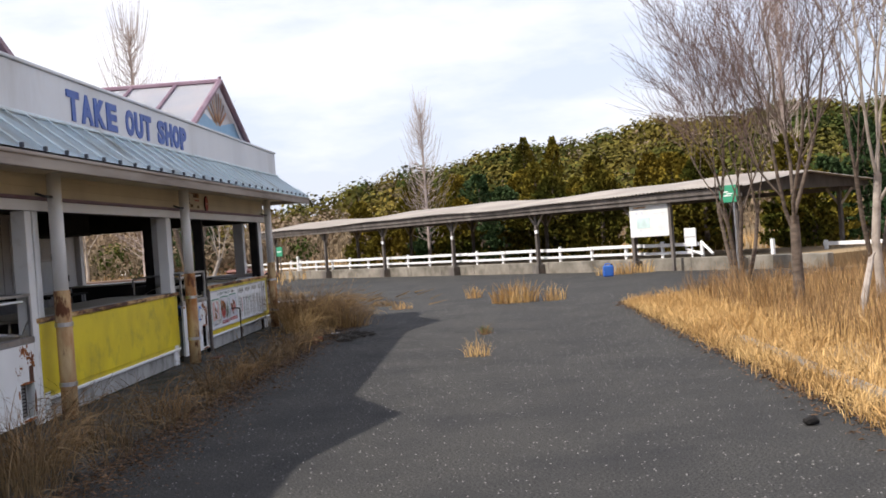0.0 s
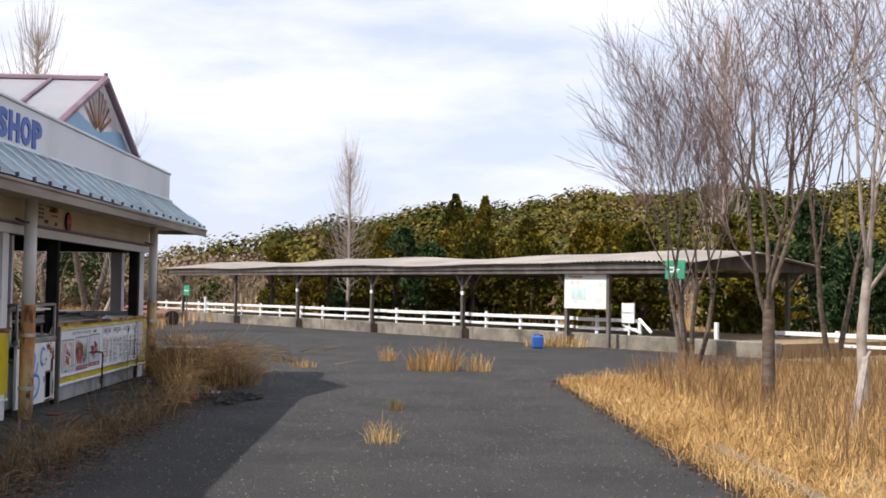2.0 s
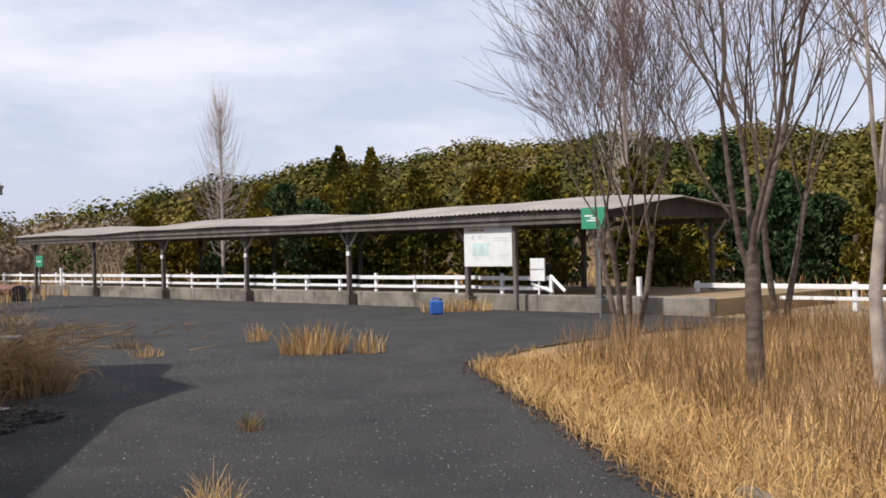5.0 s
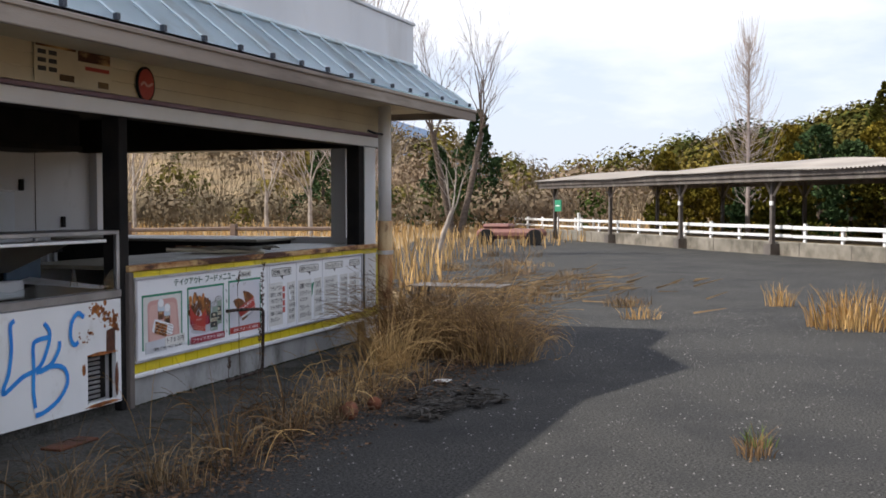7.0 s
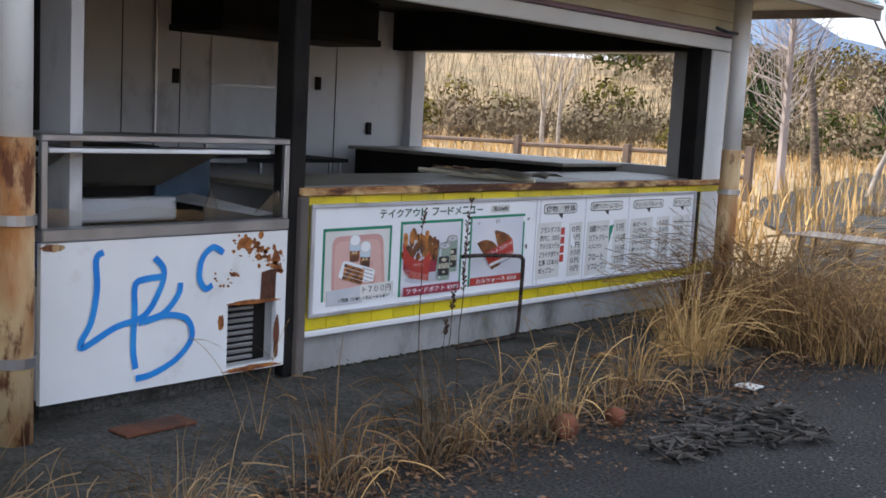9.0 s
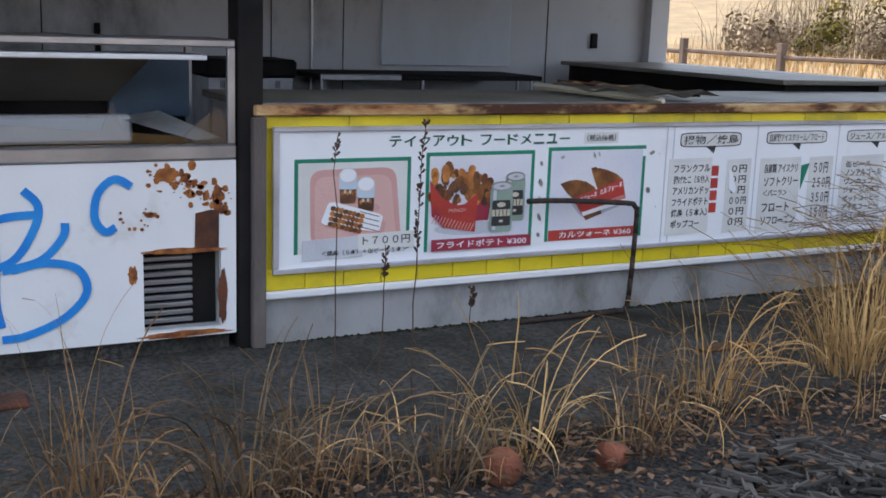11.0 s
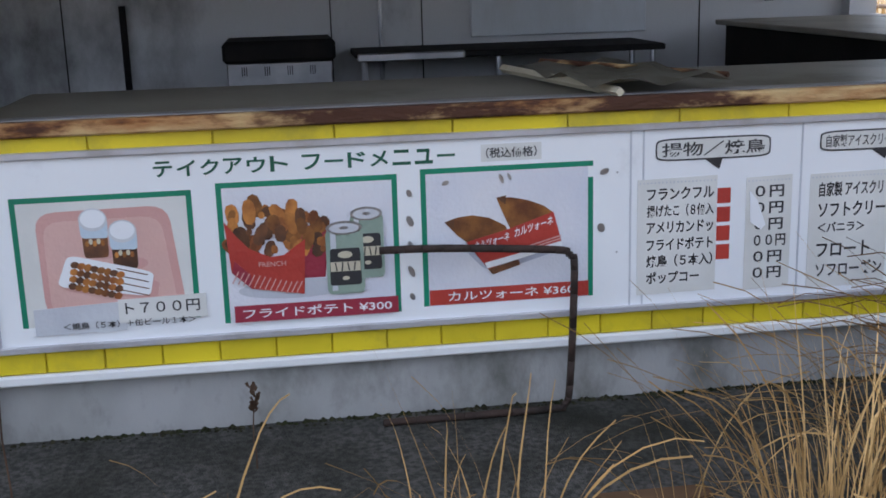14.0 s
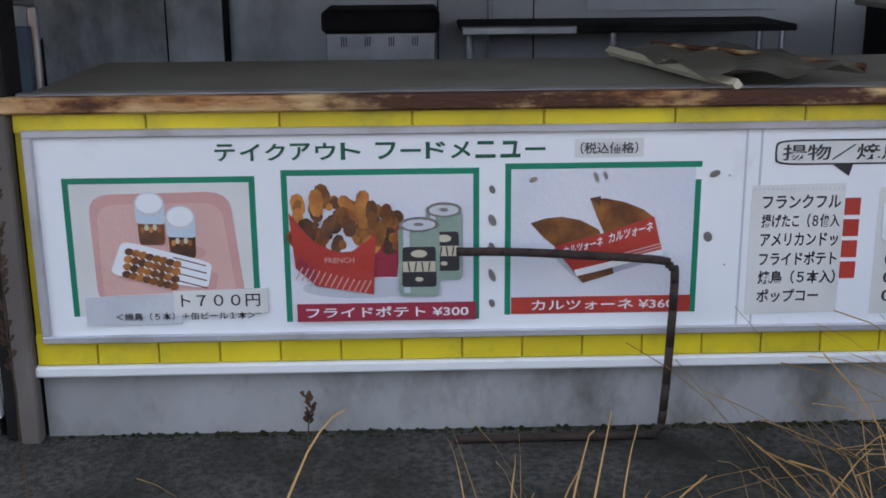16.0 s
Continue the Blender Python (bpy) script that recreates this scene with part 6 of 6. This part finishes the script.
def seed_stalk(x, y, h, lean, seed, head=0.3):
    """A dead upright stalk with small dark seed pods towards its top."""
    rg = random.Random(seed)
    vs, fs = [], []
    pts = [Vector((x + lean * h * t * t + rg.gauss(0, 0.004), y + lean * h * t * 0.4 + rg.gauss(0, 0.004), 0.02 + h * t)) for t in [i / 8 for i in range(9)]]
    limb(vs, fs, pts, 0.0028, 0.0014, 5)
    for i in range(int(34 * head / 0.3)):
        t = 1 - head * rg.random()
        p = pts[min(7, int(t * 8))].lerp(pts[min(8, int(t * 8) + 1)], t * 8 - int(t * 8))
        a = rg.uniform(0, 6.283)
        limb(vs, fs, [p, p + Vector((math.cos(a) * 0.007, math.sin(a) * 0.007, 0.005)), p + Vector((math.cos(a) * 0.012, math.sin(a) * 0.012, 0.014))], 0.002, 0.0045, 4)
    return sheet("seed_stalk", vs, fs, DARKSTALK, "thin dark dead stalk with seed pods", "weed", "")


DARKSTALK = mat("dark_stalk", (0.10, 0.065, 0.045), (0.06, 0.04, 0.03), 9, 0.9, bump=0, spec=0.1)
seed_stalk(-3.75, 19.5, 1.0, 0.02, 1, 0.45)
seed_stalk(-3.75, 19.22, 0.95, -0.01, 2, 0.1)
seed_stalk(-3.7, 19.35, 0.6, 0.05, 3, 0.2)
seed_stalk(-4.3, 20.02, 0.26, 0.03, 4, 0.3)
# leaf litter and stalks
vs, fs = [], []
for i in range(12000):
    y = 7 + 15.5 * rng.random()
    x = -3.15 + rng.gauss(0, 0.22)
    s = rng.uniform(0.008, 0.024)
    a, k = rng.uniform(0, 6.283), len(vs)
    z = 0.012 + rng.random() * 0.05
    c, q = math.cos(a) * s, math.sin(a) * s
    vs += [(x - c, y - q, z), (x + q * 0.5, y - c * 0.5, z + s * rng.uniform(0, 0.5)), (x + c, y + q, z + s * rng.uniform(-0.2, 0.3)), (x - q * 0.5, y + c * 0.5, z + s * rng.uniform(0, 0.5))]
    fs.append((k, k + 1, k + 2, k + 3))
sheet("leaf_litter", vs, fs, LITTER, "brown dead leaves along the apron edge", "leaves")
vs, fs = [], []
for i in range(420):
    a, q = rng.uniform(0, 6.283), math.sqrt(rng.random())
    p = Vector((-2.65 + 0.42 * q * math.cos(a) * (0.6 + 0.4 * math.sin(3 * a)), 20.15 + 0.6 * q * math.sin(a), 0.01 + rng.random() * 0.05))
    b = rng.uniform(0, 6.283)
    ln = rng.uniform(0.03, 0.14)
    limb(vs, fs, [p, p + Vector((math.cos(b) * ln, math.sin(b) * ln, rng.uniform(-0.01, 0.02)))], rng.uniform(0.004, 0.018), 0.004, 4)
sheet("burnt_debris", vs, fs, mat("charred", (0.05, 0.045, 0.04), (0.09, 0.08, 0.07), 8, 0.95, isle=0.4), "low heap of charred dark debris on asphalt", "debris")
vs, fs = [], []
for i in range(260):
    p = Vector((-5.2 + rng.gauss(0, 1.2), 30 + rng.gauss(0, 2.2), 0.02))
    b = rng.gauss(0, 0.5)
    ln = rng.uniform(0.15, 0.6)
    limb(vs, fs, [p, p + Vector((math.cos(b) * ln, math.sin(b) * ln, rng.uniform(0, 0.12)))], rng.uniform(0.008, 0.02), 0.005, 4)
sheet("fallen_stalks", vs, fs, STRAW, "pale fallen stalks and sticks on asphalt", "sticks")

# ---- small things ----
for cx, cy, r, a in ((-3.12, 19.5, 0.055, 0.4), (-3.07, 19.88, 0.045, 1.4)):
    p = thing("broken_pot", "broken terracotta flower pot lying in weeds", "pot", (cx, cy, 0.0))
    bm = bmesh.new()
    bmesh.ops.create_cone(bm, cap_ends=False, segments=20, radius1=r * 0.7, radius2=r, depth=r * 1.6, matrix=Matrix.Translation((cx, cy, r * 0.9)) @ Matrix.Rotation(1.3, 4, "Y") @ Matrix.Rotation(a, 4, "X"))
    bmesh.ops.solidify(bm, geom=bm.faces[:], thickness=0.008)
    part("wall", bm, TERRA, p, "", True)
    bm = bmesh.new()
    bmesh.ops.create_cone(bm, cap_ends=True, segments=20, radius1=r * 1.08, radius2=r * 1.08, depth=r * 0.3, matrix=Matrix.Translation((cx, cy, r * 0.9)) @ Matrix.Rotation(1.3, 4, "Y") @ Matrix.Rotation(a, 4, "X") @ Matrix.Translation((0, 0, r * 0.75)))
    part("rim", bm, TERRA, p, "", True)
bm = bmesh.new()
bmesh.ops.create_icosphere(bm, subdivisions=2, radius=0.05, matrix=Matrix.Translation((1.73, 10.44, 0.03)) @ Matrix.Diagonal((1.2, 0.8, 0.7, 1)))
for v in bm.verts:
    v.co += Vector((noise.noise(v.co * 20), noise.noise(v.co * 23), noise.noise(v.co * 27))) * 0.015
single("stone", bm, BLACK, "small dark stone on the asphalt", "stone")
stump = thing("leaning_stake", "broken pale wooden stake leaning in grass", "stake", (4.45, 17.6, 0))
bm = bmesh.new()
rod(bm, (4.35, 17.3, -0.03), (4.75, 17.9, 0.78), 0.055, 0.04, 7)
part("shaft", bm, BIRCH, stump)
part("split", rods([(4.72, 17.86, 0.74), (4.8, 17.9, 0.86)], 0.02, 5), BIRCH, stump)
table2 = thing("fallen_table", "low collapsed pale table on the asphalt", "table", (-4.9, 27.2, 0))
part("top", soft_box(-5.5, -4.2, 26.9, 27.5, 0.3, 0.318), SHEDWOOD, table2)
for x, y in ((-5.4, 27.0), (-4.3, 27.0), (-5.4, 27.4), (-4.3, 27.4)):
    part("leg", rods([(x, y, 0.0), (x + 0.04, y, 0.3)], 0.02), SHEDWOOD, table2)
cart = thing("old_cart", "faded red derelict machine in the grass", "machine", (-10.3, 50.0, 0))
part("body", soft_box(-11.6, -9.3, 49.6, 50.6, 0.2, 0.55, 0.12), REDMACH, cart)
part("bonnet", soft_box(-11.4, -10.4, 49.7, 50.5, 0.54, 0.72, 0.08), REDMACH, cart)
for x in (-11.2, -9.5):
    bm = bmesh.new()
    rod(bm, (x, 49.5, 0.26), (x, 49.7, 0.26), 0.28, 0.28, 16)
    part("wheel", bm, BLACK, cart)
single("paper_scrap", soft_box(-3.05, -2.93, 21.0, 21.12, 0.02, 0.03, 0.003), PAPER, "crumpled white paper scrap in the weeds", "paper")
single("rag", soft_box(-3.93, -3.87, 20.9, 21.2, 0.03, 0.05, 0.008), LITTER, "dirty brown rag on the apron", "rag")
single("cast_iron_grate", soft_box(-4.32, -4.18, 17.95, 18.3, 0.03, 0.045, 0.004), RUSTDARK, "rusty scrap plate on the apron", "scrap")
